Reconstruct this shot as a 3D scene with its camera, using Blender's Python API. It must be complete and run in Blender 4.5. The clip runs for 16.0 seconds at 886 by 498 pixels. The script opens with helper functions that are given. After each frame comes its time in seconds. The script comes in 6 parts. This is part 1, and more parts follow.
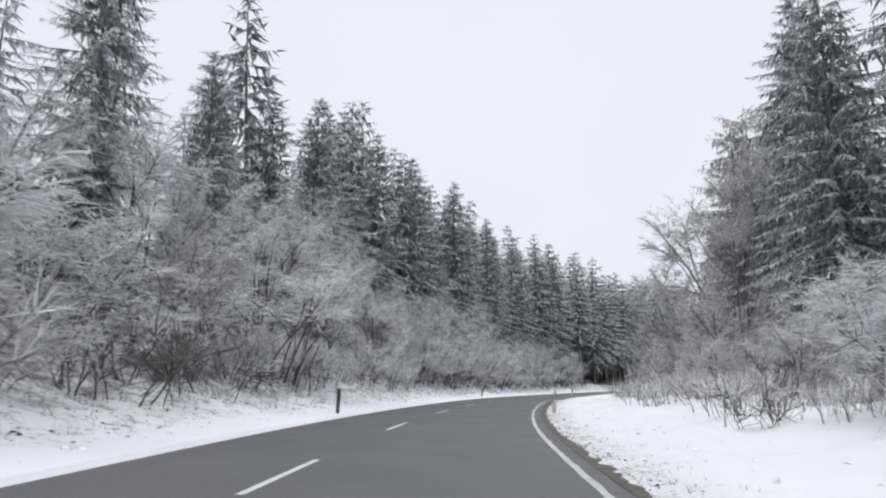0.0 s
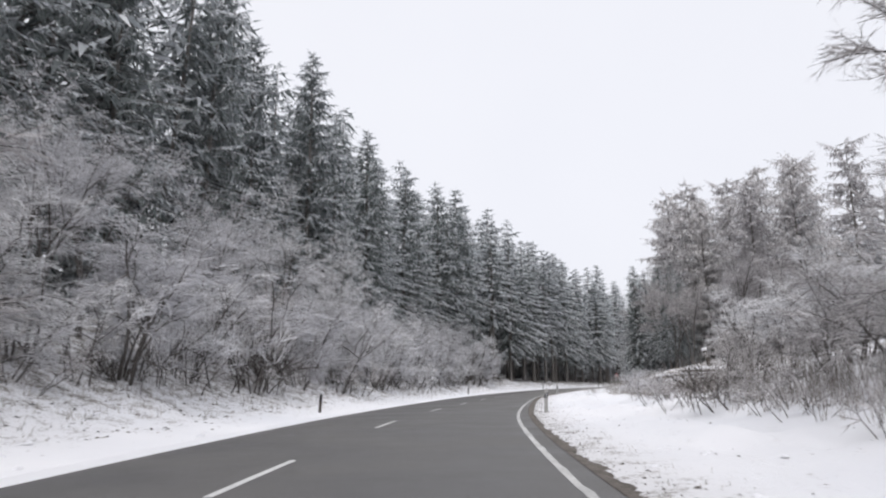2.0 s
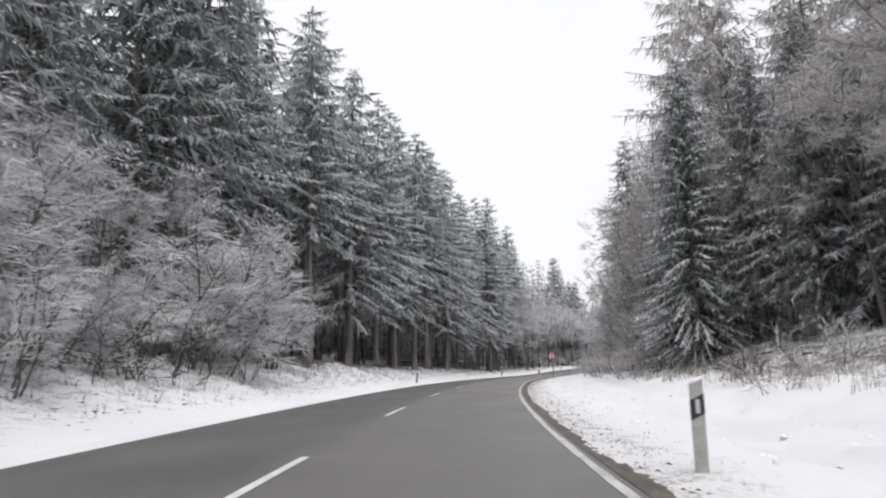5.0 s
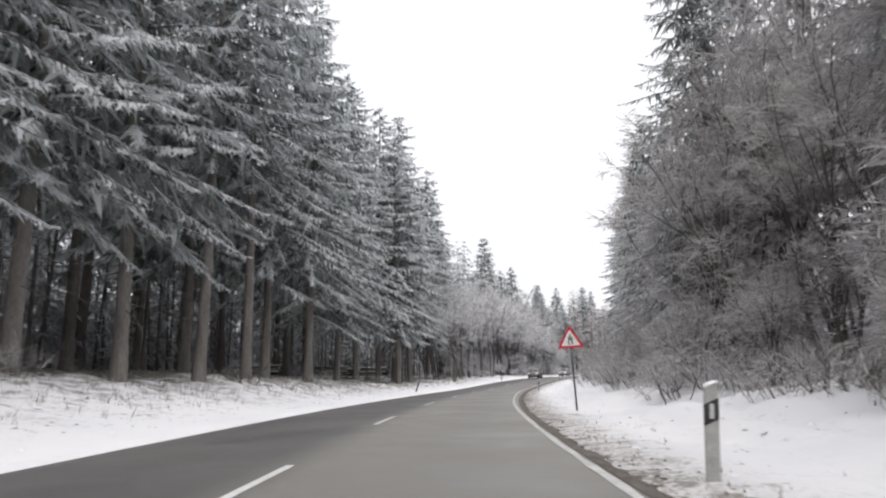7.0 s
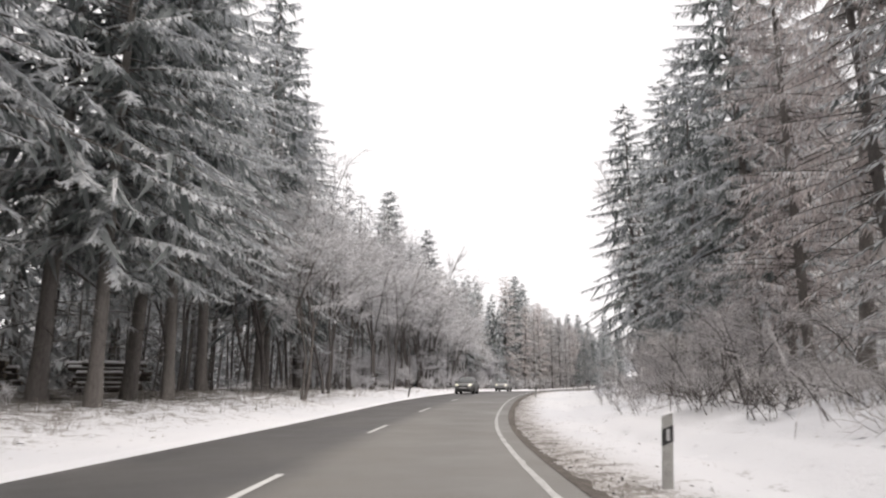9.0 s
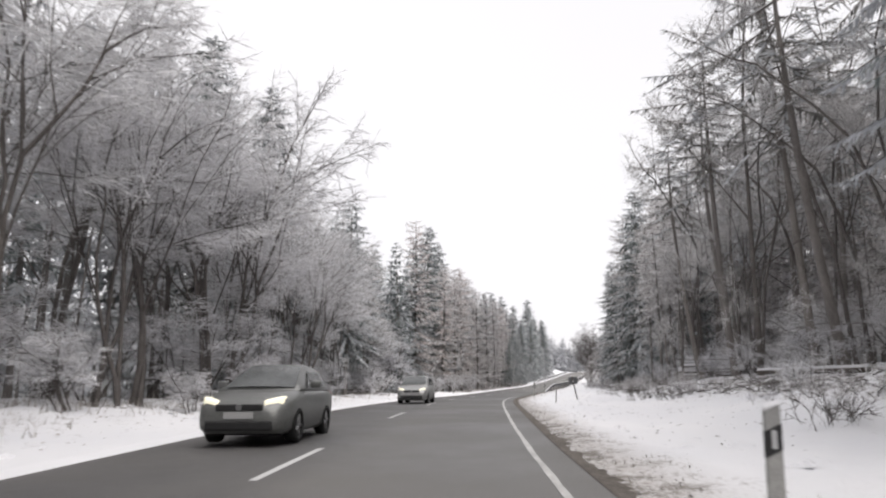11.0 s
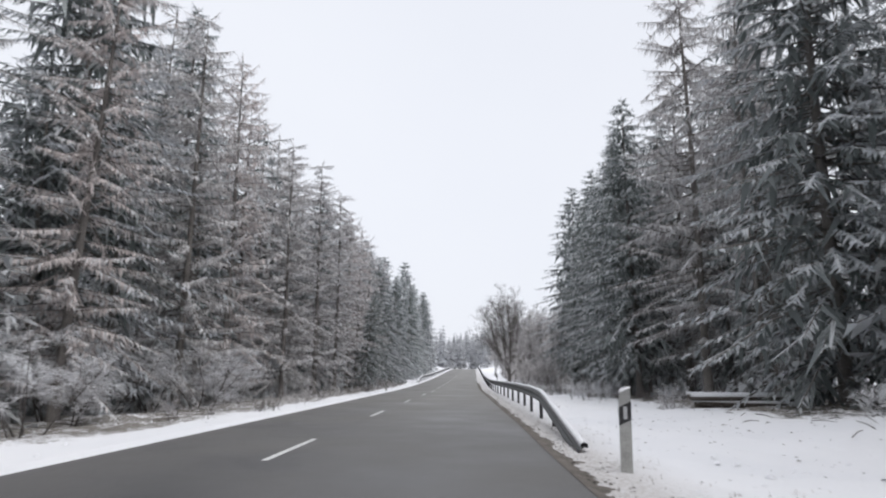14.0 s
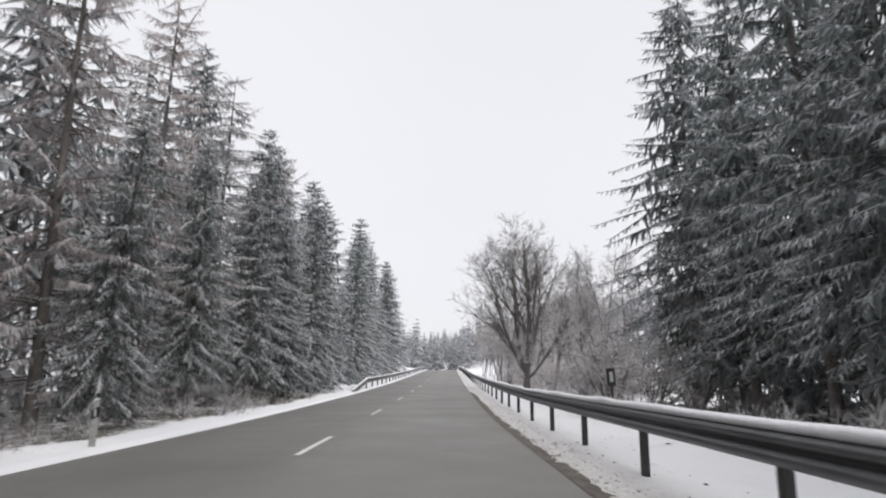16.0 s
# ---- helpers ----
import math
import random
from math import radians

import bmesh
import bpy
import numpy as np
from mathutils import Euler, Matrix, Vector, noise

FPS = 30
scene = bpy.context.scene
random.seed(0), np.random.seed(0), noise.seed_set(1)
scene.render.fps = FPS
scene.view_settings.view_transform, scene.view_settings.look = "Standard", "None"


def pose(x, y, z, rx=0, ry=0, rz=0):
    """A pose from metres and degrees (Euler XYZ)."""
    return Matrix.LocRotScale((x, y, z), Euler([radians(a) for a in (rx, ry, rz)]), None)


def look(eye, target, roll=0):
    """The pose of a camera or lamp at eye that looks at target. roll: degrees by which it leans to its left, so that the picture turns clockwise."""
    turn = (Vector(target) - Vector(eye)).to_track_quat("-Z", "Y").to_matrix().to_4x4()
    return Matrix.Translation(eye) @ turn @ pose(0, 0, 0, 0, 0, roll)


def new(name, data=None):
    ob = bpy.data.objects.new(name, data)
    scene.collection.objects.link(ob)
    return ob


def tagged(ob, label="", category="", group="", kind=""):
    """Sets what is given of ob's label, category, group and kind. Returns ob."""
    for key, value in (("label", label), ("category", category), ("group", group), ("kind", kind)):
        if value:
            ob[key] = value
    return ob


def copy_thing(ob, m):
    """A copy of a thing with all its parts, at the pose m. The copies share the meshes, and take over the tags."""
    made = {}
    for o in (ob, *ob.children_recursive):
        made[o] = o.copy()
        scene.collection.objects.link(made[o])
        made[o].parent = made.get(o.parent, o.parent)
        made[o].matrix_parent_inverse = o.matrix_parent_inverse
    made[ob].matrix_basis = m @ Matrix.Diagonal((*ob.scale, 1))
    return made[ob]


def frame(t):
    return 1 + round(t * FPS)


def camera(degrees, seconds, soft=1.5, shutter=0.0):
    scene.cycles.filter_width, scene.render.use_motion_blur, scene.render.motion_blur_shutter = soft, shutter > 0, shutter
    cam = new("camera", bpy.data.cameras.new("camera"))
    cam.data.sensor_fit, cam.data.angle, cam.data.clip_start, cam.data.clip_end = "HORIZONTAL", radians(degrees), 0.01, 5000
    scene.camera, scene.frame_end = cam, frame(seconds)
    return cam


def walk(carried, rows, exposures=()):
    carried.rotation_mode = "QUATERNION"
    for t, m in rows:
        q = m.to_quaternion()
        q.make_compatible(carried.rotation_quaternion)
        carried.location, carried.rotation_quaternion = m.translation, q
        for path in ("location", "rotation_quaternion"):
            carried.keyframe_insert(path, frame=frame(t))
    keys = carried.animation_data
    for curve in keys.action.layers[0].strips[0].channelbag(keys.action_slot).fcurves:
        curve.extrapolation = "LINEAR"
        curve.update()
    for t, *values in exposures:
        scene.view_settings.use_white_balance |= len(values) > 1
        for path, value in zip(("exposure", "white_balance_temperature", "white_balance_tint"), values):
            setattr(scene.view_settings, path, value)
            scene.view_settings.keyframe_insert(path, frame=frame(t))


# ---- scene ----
cam = camera(68.0, 16.0, soft=2.1, shutter=0.1)

# time, eye, target, roll
PATH = [
    (0, (0.000, 0.000, 1.081), (-0.982, 19.558, 5.144), 0.18),
    (0.5, (-0.000, 10.517, 1.058), (-0.020, 30.092, 5.162), -0.10),
    (1, (0.412, 20.988, 1.060), (1.191, 40.542, 5.185), -0.45),
    (1.5, (1.284, 31.399, 1.088), (2.783, 50.918, 5.182), -0.49),
    (2, (2.482, 41.787, 1.063), (4.696, 61.255, 5.075), -0.69),
    (2.5, (3.974, 52.277, 0.950), (6.948, 71.673, 4.815), -0.92),
    (3, (5.933, 62.903, 0.907), (9.673, 82.189, 4.656), -0.99),
    (3.5, (8.334, 73.520, 0.901), (12.832, 92.660, 4.565), -0.92),
    (4, (11.125, 83.993, 0.893), (16.333, 102.956, 4.541), -0.93),
    (4.5, (13.951, 94.424, 0.897), (19.840, 113.192, 4.515), -0.91),
    (5, (17.251, 104.668, 0.910), (23.753, 123.230, 4.536), -0.90),
    (5.5, (21.045, 114.784, 0.926), (28.124, 133.127, 4.592), -0.89),
    (6, (25.353, 124.837, 0.940), (33.005, 142.934, 4.670), -0.89),
    (6.5, (30.194, 134.886, 0.947), (38.448, 152.700, 4.758), -0.89),
    (7, (35.078, 144.997, 0.943), (43.938, 162.499, 4.836), -0.92),
    (7.5, (40.424, 155.022, 0.959), (49.905, 172.176, 4.943), -0.88),
    (8, (46.165, 164.917, 0.943), (56.252, 181.697, 5.026), -0.58),
    (8.5, (52.247, 174.570, 0.941), (62.900, 190.971, 5.131), -0.20),
    (9, (58.696, 183.971, 1.040), (69.900, 199.983, 5.290), 0.20),
    (9.5, (65.246, 193.331, 1.080), (77.008, 208.926, 5.377), 0.37),
    (10, (72.327, 202.357, 1.190), (84.660, 217.507, 5.480), 0.20),
    (10.5, (79.877, 211.048, 1.440), (92.776, 225.731, 5.689), -0.11),
    (11, (87.838, 219.402, 1.790), (101.277, 233.605, 5.990), -0.38),
    (11.5, (96.148, 227.417, 2.112), (110.087, 241.141, 6.277), -0.42),
    (12, (104.522, 235.375, 2.235), (118.914, 248.635, 6.365), -0.33),
    (12.5, (113.078, 243.107, 2.331), (127.932, 255.849, 6.455), -0.17),
    (13, (121.798, 250.504, 2.398), (137.095, 262.706, 6.532), 0.16),
    (13.5, (130.751, 257.390, 2.429), (146.429, 269.091, 6.589), 0.16),
    (14, (139.803, 263.867, 2.493), (155.766, 275.183, 6.632), 0.36),
    (14.5, (148.799, 270.037, 2.636), (164.947, 281.093, 6.759), 0.55),
    (15, (157.718, 275.993, 2.837), (173.973, 286.896, 6.947), 0.59),
    (15.5, (166.652, 281.918, 3.040), (182.950, 292.738, 7.201), 0.48),
    (16, (175.633, 287.837, 3.255), (191.963, 298.588, 7.471), 0.39),
]
SIZE = 1.1  # the plan below is drawn a tenth too small; its things are brought to true size at the end
walk(cam, [(t, look(Vector(eye) * SIZE, Vector(target) * SIZE, roll)) for t, eye, target, roll in PATH],
     exposures=[(0.0, 0.16, 6100, 10), (1.5, 0.2, 6250, 12), (4.0, 0.25, 6400, 12), (6.5, 0.5, 6450, 11), (8.0, 0.52, 6600, 11), (9.2, 0.52, 6850, 13),
                (11.5, 0.34, 6450, 11), (12.5, 0.22, 6150, 8), (13.5, 0.18, 6150, 9), (14.5, 0.26, 6350, 11), (16.0, 0.2, 6450, 11)])

# ------------------------------------------------------------------ light
world = bpy.data.worlds.new("overcast_sky")
scene.world = world
world.use_nodes = True
wn, wl = world.node_tree.nodes, world.node_tree.links
wn.clear()
sky = wn.new("ShaderNodeTexSky")
sky.sky_type = "NISHITA"
sky.sun_disc = False
sky.sun_elevation, sky.sun_rotation = radians(38), radians(200)
sky.dust_density, sky.air_density = 6.0, 1.0
# a closed layer of cloud lies before the clear sky, brightest high up
tc = wn.new("ShaderNodeTexCoord")
cloud = wn.new("ShaderNodeTexNoise")
cloud.inputs["Scale"].default_value = 1.6
cloud.inputs["Detail"].default_value = 4.0
wl.new(tc.outputs["Generated"], cloud.inputs["Vector"])
ramp = wn.new("ShaderNodeValToRGB")
ramp.color_ramp.elements[0].color = (7.5, 7.55, 7.9, 1)
ramp.color_ramp.elements[1].color = (8.6, 8.6, 8.7, 1)
wl.new(cloud.outputs["Fac"], ramp.inputs["Fac"])
wmix = wn.new("ShaderNodeMixRGB")
wmix.inputs["Fac"].default_value = 0.93
wl.new(sky.outputs["Color"], wmix.inputs["Color1"])
wl.new(ramp.outputs["Color"], wmix.inputs["Color2"])
back = wn.new("ShaderNodeBackground")
back.inputs["Strength"].default_value = 0.1
wl.new(wmix.outputs["Color"], back.inputs["Color"])
wout = wn.new("ShaderNodeOutputWorld")
wl.new(back.outputs["Background"], wout.inputs["Surface"])

sun = new("sun", bpy.data.lights.new("sun", "SUN"))
sun.data.energy, sun.data.angle, sun.data.color = 1.8, radians(60), (1.0, 0.97, 0.94)
sun.matrix_world = look((0, 0, 100), (12, 50, 0))

# ------------------------------------------------------------------ materials


def material(name, rough=0.7, spec=0.3, metal=0.0):
    m = bpy.data.materials.new(name)
    m.use_nodes = True
    b = m.node_tree.nodes["Principled BSDF"]
    b.inputs["Roughness"].default_value = rough
    b.inputs["Specular IOR Level"].default_value = spec
    b.inputs["Metallic"].default_value = metal
    return m, m.node_tree.nodes, m.node_tree.links, b


def coords(n, l, scale=1.0):
    t = n.new("ShaderNodeTexCoord")
    mp = n.new("ShaderNodeMapping")
    mp.inputs["Scale"].default_value = scale if isinstance(scale, tuple) else (scale,) * 3
    l.new(t.outputs["Object"], mp.inputs["Vector"])
    return mp.outputs["Vector"]


def noise_tex(n, l, vec, scale, detail=5.0, rough=0.55):
    x = n.new("ShaderNodeTexNoise")
    x.inputs["Scale"].default_value, x.inputs["Detail"].default_value, x.inputs["Roughness"].default_value = scale, detail, rough
    l.new(vec, x.inputs["Vector"])
    return x.outputs["Fac"]


def ramp_of(n, l, fac, *stops):
    r = n.new("ShaderNodeValToRGB")
    e = r.color_ramp.elements
    while len(e) < len(stops):
        e.new(0.5)
    for k, (p, c) in enumerate(stops):
        e[k].position, e[k].color = p, (*c, 1)
    l.new(fac, r.inputs["Fac"])
    return r.outputs["Color"]


def mixed(n, l, fac, a, b, how="MIX"):
    x = n.new("ShaderNodeMixRGB")
    x.blend_type = how
    for k, v in (("Fac", fac), ("Color1", a), ("Color2", b)):
        if isinstance(v, (int, float)):
            x.inputs[k].default_value = v
        elif isinstance(v, tuple):
            x.inputs[k].default_value = (*v, 1)
        else:
            l.new(v, x.inputs[k])
    return x.outputs["Color"]


def bumped(n, l, b, height, strength, distance):
    x = n.new("ShaderNodeBump")
    x.inputs["Strength"].default_value, x.inputs["Distance"].default_value = strength, distance
    l.new(height, x.inputs["Height"])
    l.new(x.outputs["Normal"], b.inputs["Normal"])


def mottled(name, dark, light, scale, rough=0.75, spec=0.25, metal=0.0, fine=None, bump=0.0, dist=0.02, stretch=None):
    """A surface of two tones, at two scales, with relief; each object a little lighter or darker."""
    m, n, l, b = material(name, rough, spec, metal)
    v = coords(n, l, stretch or 1.0)
    big = noise_tex(n, l, v, scale)
    small = noise_tex(n, l, v, fine or scale * 9, 6.0, 0.7)
    c = ramp_of(n, l, big, (0.3, dark), (0.7, light))
    c = mixed(n, l, 0.55, c, ramp_of(n, l, small, (0.25, tuple(0.6 * x for x in dark)), (0.75, tuple(min(1, 1.15 * x) for x in light))))
    info = n.new("ShaderNodeObjectInfo")
    tone = ramp_of(n, l, info.outputs["Random"], (0.0, (0.84, 0.84, 0.86)), (1.0, (1.0, 1.0, 1.0)))
    l.new(mixed(n, l, 1.0, c, tone, "MULTIPLY"), b.inputs["Base Color"])
    if bump:
        bumped(n, l, b, small, bump, dist)
    return m


def island(name, dark, light, rough=0.8, spec=0.15):
    """For leaves and twigs: every sprig of the mesh has its own tone."""
    m, n, l, b = material(name, rough, spec)
    g = n.new("ShaderNodeNewGeometry")
    info = n.new("ShaderNodeObjectInfo")
    c = ramp_of(n, l, g.outputs["Random Per Island"], (0.0, dark), (1.0, light))
    tone = ramp_of(n, l, info.outputs["Random"], (0.0, (0.8, 0.8, 0.82)), (1.0, (1.0, 1.0, 1.0)))
    c = mixed(n, l, 1.0, c, tone, "MULTIPLY")
    l.new(c, b.inputs["Base Color"])
    thin = n.new("ShaderNodeBsdfTranslucent")
    l.new(c, thin.inputs["Color"])
    both = n.new("ShaderNodeMixShader")
    both.inputs["Fac"].default_value = 0.42
    l.new(b.outputs["BSDF"], both.inputs[1])
    l.new(thin.outputs["BSDF"], both.inputs[2])
    l.new(both.outputs["Shader"], n["Material Output"].inputs["Surface"])
    return m


def snow_ground():
    m, n, l, b = material("snow_ground", 0.75, 0.2)
    v = coords(n, l)
    lump = noise_tex(n, l, v, 1.7, 6.0, 0.65)
    grain = noise_tex(n, l, v, 14.0, 5.0, 0.7)
    wide = noise_tex(n, l, v, 0.13, 4.0)
    c = ramp_of(n, l, wide, (0.3, (0.72, 0.73, 0.76)), (0.7, (0.82, 0.82, 0.835)))
    # sandy slush thrown up by the tyres
    sand = n.new("ShaderNodeAttribute")
    sand.attribute_name = "grit"
    blot = ramp_of(n, l, grain, (0.3, (0.25, 0.25, 0.25)), (0.62, (1, 1, 1)))
    c = mixed(n, l, mixed(n, l, 1.0, blot, sand.outputs["Color"], "MULTIPLY"), c, (0.36, 0.325, 0.295))
    # grass and leaves come through in patches
    spots = n.new("ShaderNodeMath")
    spots.operation = "MULTIPLY"
    l.new(lump, spots.inputs[0])
    l.new(grain, spots.inputs[1])
    area = n.new("ShaderNodeAttribute")
    area.attribute_name = "litter"
    cover = n.new("ShaderNodeMath")
    cover.operation = "MULTIPLY_ADD"
    l.new(area.outputs["Fac"], cover.inputs[0])
    cover.inputs[1].default_value, cover.inputs[2].default_value = 0.2, -0.2
    share = n.new("ShaderNodeMath")
    l.new(spots.outputs[0], share.inputs[0])
    l.new(cover.outputs[0], share.inputs[1])
    mask = ramp_of(n, l, share.outputs[0], (0.235, (0, 0, 0)), (0.33, (1, 1, 1)))
    gate = mixed(n, l, 1.0, mask, area.outputs["Color"], "MULTIPLY")
    litter = ramp_of(n, l, grain, (0.35, (0.085, 0.076, 0.066)), (0.65, (0.28, 0.258, 0.232)))
    l.new(mixed(n, l, gate, c, litter), b.inputs["Base Color"])
    h = mixed(n, l, 0.4, lump, grain)
    bumped(n, l, b, h, 0.75, 0.16)
    return m


def asphalt():
    m, n, l, b = material("asphalt", 0.55, 0.4)
    v = coords(n, l)
    grit = noise_tex(n, l, v, 60.0, 4.0, 0.8)
    wide = noise_tex(n, l, v, 0.35, 5.0)
    c = ramp_of(n, l, grit, (0.3, (0.052, 0.052, 0.054)), (0.7, (0.118, 0.117, 0.117)))
    patch = ramp_of(n, l, wide, (0.3, (0.78, 0.78, 0.8)), (0.7, (1.16, 1.13, 1.09)))
    c = mixed(n, l, 1.0, c, patch, "MULTIPLY")
    worn = n.new("ShaderNodeAttribute")
    worn.attribute_name = "worn"
    c = mixed(n, l, worn.outputs["Fac"], c, (0.235, 0.225, 0.205))
    l.new(c, b.inputs["Base Color"])
    l.new(ramp_of(n, l, wide, (0.3, (0.45, 0.45, 0.45)), (0.7, (0.68, 0.68, 0.68))), b.inputs["Roughness"])
    bumped(n, l, b, grit, 0.25, 0.01)
    return m


SNOW = mottled("snow", (0.80, 0.81, 0.84), (0.90, 0.90, 0.91), 3.0, 0.7, 0.2, bump=0.4, dist=0.03)
SNOW_GROUND = snow_ground()
ASPHALT = asphalt()
LINE = mottled("road_paint", (0.50, 0.50, 0.49), (0.78, 0.78, 0.76), 4.0, 0.6, 0.3, fine=40, bump=0.2, dist=0.004)
EDGE_PAINT = mottled("worn_road_paint", (0.26, 0.26, 0.255), (0.68, 0.68, 0.66), 1.4, 0.65, 0.3, fine=18, bump=0.2, dist=0.004)
DIRT = mottled("wet_earth", (0.06, 0.054, 0.048), (0.24, 0.215, 0.19), 3.0, 0.85, 0.2, fine=30, bump=0.8, dist=0.04)
STONE = island("wet_clods", (0.03, 0.028, 0.025), (0.22, 0.20, 0.18), 0.8, 0.2)
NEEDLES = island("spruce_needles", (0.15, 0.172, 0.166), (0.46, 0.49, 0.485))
# rimed, and paler still: the wood's inner haze is put into the colour
HAZY_NEEDLES = island("hazy_needles", (0.36, 0.372, 0.372), (0.70, 0.71, 0.715))
BROWN_NEEDLES = island("pine_needles", (0.16, 0.158, 0.15), (0.44, 0.43, 0.41))
SPRIG_SNOW = island("snow_on_sprigs", (0.56, 0.59, 0.61), (0.87, 0.88, 0.89), 0.75, 0.15)
RIME = island("rimed_twigs", (0.52, 0.515, 0.52), (0.95, 0.95, 0.96), 0.8, 0.15)
LARCH = island("larch_twigs", (0.42, 0.40, 0.395), (0.88, 0.865, 0.855), 0.8, 0.15)
RUST = island("larch_twigs_rust", (0.48, 0.43, 0.415), (0.88, 0.82, 0.80), 0.8, 0.15)
GREY_TWIG = island("frosted_grey_twigs", (0.36, 0.342, 0.335), (0.80, 0.78, 0.77), 0.8, 0.15)
FROST_TWIG = island("hoarfrosted_twigs", (0.36, 0.35, 0.345), (0.86, 0.85, 0.845), 0.8, 0.15)
DARK_TWIG = island("bare_twigs", (0.06, 0.052, 0.047), (0.24, 0.225, 0.215), 0.8, 0.15)
BARK = mottled("bark", (0.12, 0.108, 0.1), (0.31, 0.288, 0.27), 2.5, 0.9, 0.15, fine=18, bump=0.9, dist=0.04, stretch=(1, 1, 0.25))
LIMB = mottled("limb_bark", (0.06, 0.052, 0.047), (0.2, 0.185, 0.175), 4.0, 0.9, 0.15, fine=25, bump=0.5, dist=0.02)
GRASS = island("withered_grass", (0.14, 0.12, 0.095), (0.58, 0.55, 0.52), 0.85, 0.1)

# ------------------------------------------------------------------ the road's line: x, y, z of the road under the car
CURVE = [
    (1.4, -66, -0.09), (0.5, -44, -0.09), (0, -22, -0.09), (0, 0, -0.09), (0.41, 20.99, -0.09), (2.48, 41.79, -0.09), (5.93, 62.9, -0.11),
    (11.12, 83.99, -0.16), (17.25, 104.67, -0.19), (25.35, 124.84, -0.15), (35.08, 145, -0.09), (46.17, 164.92, -0.1), (58.7, 183.97, -0.1), (72.33, 202.36, 0),
    (87.84, 219.4, 0.6), (104.52, 235.37, 1.04), (121.8, 250.5, 1.18), (139.8, 263.87, 1.29), (157.72, 275.99, 1.62), (175.63, 287.84, 2.01), (194, 300, 2.43),
    (212.5, 311.9, 3.1), (231, 323.75, 3.91), (268, 347.4, 5.79), (305, 371.1, 7.7), (342, 394.8, 9.2), (379, 418.5, 9.8), (428, 464, 9.6),
    (500, 580, 9), (600, 800, 9), (800, 1300, 9)]


def hermite(points, step):
    p = np.array(points, float)
    k = np.r_[0, np.cumsum(np.linalg.norm(np.diff(p[:, :2], axis=0), axis=1))]
    d = np.gradient(p, k, axis=0)
    s = np.arange(0, k[-1], step)
    i = np.clip(np.searchsorted(k, s, "right") - 1, 0, len(k) - 2)
    h = (k[i + 1] - k[i])[:, None]
    u = ((s - k[i]) / h[:, 0])[:, None]
    out = ((2 * u**3 - 3 * u**2 + 1) * p[i] + (u**3 - 2 * u**2 + u) * h * d[i]
           + (3 * u**2 - 2 * u**3) * p[i + 1] + (u**3 - u**2) * h * d[i + 1])
    return s - k[3], out


LINE_S, LINE_P = hermite(CURVE, 1.0)
LINE_T = np.gradient(LINE_P[:, :2], axis=0)
LINE_T /= np.linalg.norm(LINE_T, axis=1)[:, None]


def on_line(s, lat):
    """Plan places s metres along the road and lat metres to the right of the car's line; and the road's height there."""
    s, lat = np.asarray(s, float), np.asarray(lat, float)
    lat = lat + np.interp(s, [190, 205, 230, 255, 310, 330], [0.0, -0.06, -0.1, -0.19, -0.19, 0.0]) * np.clip(lat - 0.3, 0, 1)
    x, y, z = (np.interp(s, LINE_S, LINE_P[:, k]) for k in range(3))
    tx, ty = (np.interp(s, LINE_S, LINE_T[:, k]) for k in range(2))
    return x + ty * lat, y - tx * lat, z


EDGE_L, EDGE_R = -5.65, 1.75
BANK_S = [-70, 60, 78, 84, 96, 104, 112, 140, 190, 215, 245, 300, 330, 480, 560, 700]
BANK_D = [0, 1.2, 3, 5, 8, 11, 16, 25, 45, 90, 200, 420]
BANK_L = [
    [0, 0.05, 0.25, 0.9, 2.3, 3.6, 5.0, 6.5, 8, 9, 9, 9],
    [0, 0.05, 0.25, 0.9, 2.3, 3.8, 5.4, 7.0, 9, 9, 9, 9],
    [0, 0.05, 0.25, 0.9, 2.2, 3.6, 5.2, 6.8, 9, 9, 9, 9],
    [0, 0.05, 0.25, 0.9, 2.2, 3.5, 5.1, 6.7, 9, 9, 9, 9],
    [0, 0.05, 0.25, 0.9, 2.1, 3.3, 4.8, 6.4, 9, 9, 9, 9],
    [0, 0.05, 0.25, 0.8, 2.0, 3.2, 4.6, 6.2, 8, 9, 9, 9],
    [0, 0.05, 0.25, 0.8, 1.9, 3.0, 4.4, 6.0, 8, 9, 9, 9],
    [0, 0.05, 0.3, 0.8, 1.5, 2.0, 2.6, 3.5, 5, 6, 6, 6],
    [0, 0.05, 0.3, 0.8, 1.3, 1.5, 1.6, 1.8, 2, 3, 4, 4],
    [0, 0.05, 0.25, 0.5, 0.7, 0.8, 0.8, 0.9, 1, 2, 4, 4],
    [0, 0.02, 0.15, 0.3, 0.4, 0.4, 0.4, 0.5, 1, 2, 4, 4],
    [0, 0.0, 0.05, 0.1, 0.1, 0.1, 0.0, 0.0, 0, 1, 4, 4],
    [0, -0.05, -0.1, -0.2, -0.3, -0.3, -0.3, -0.3, 0, 1, 4, 4],
    [0, -0.1, -0.3, -0.5, -0.6, -0.6, -0.5, 0.0, 2, 4, 8, 8],
    [0, 0.0, 0.2, 0.5, 1.0, 2.0, 3.5, 6.0, 10, 18, 26, 26],
    [0, 0.0, 0.2, 0.5, 1.0, 2.0, 3.5, 6.0, 12, 22, 34, 34]]
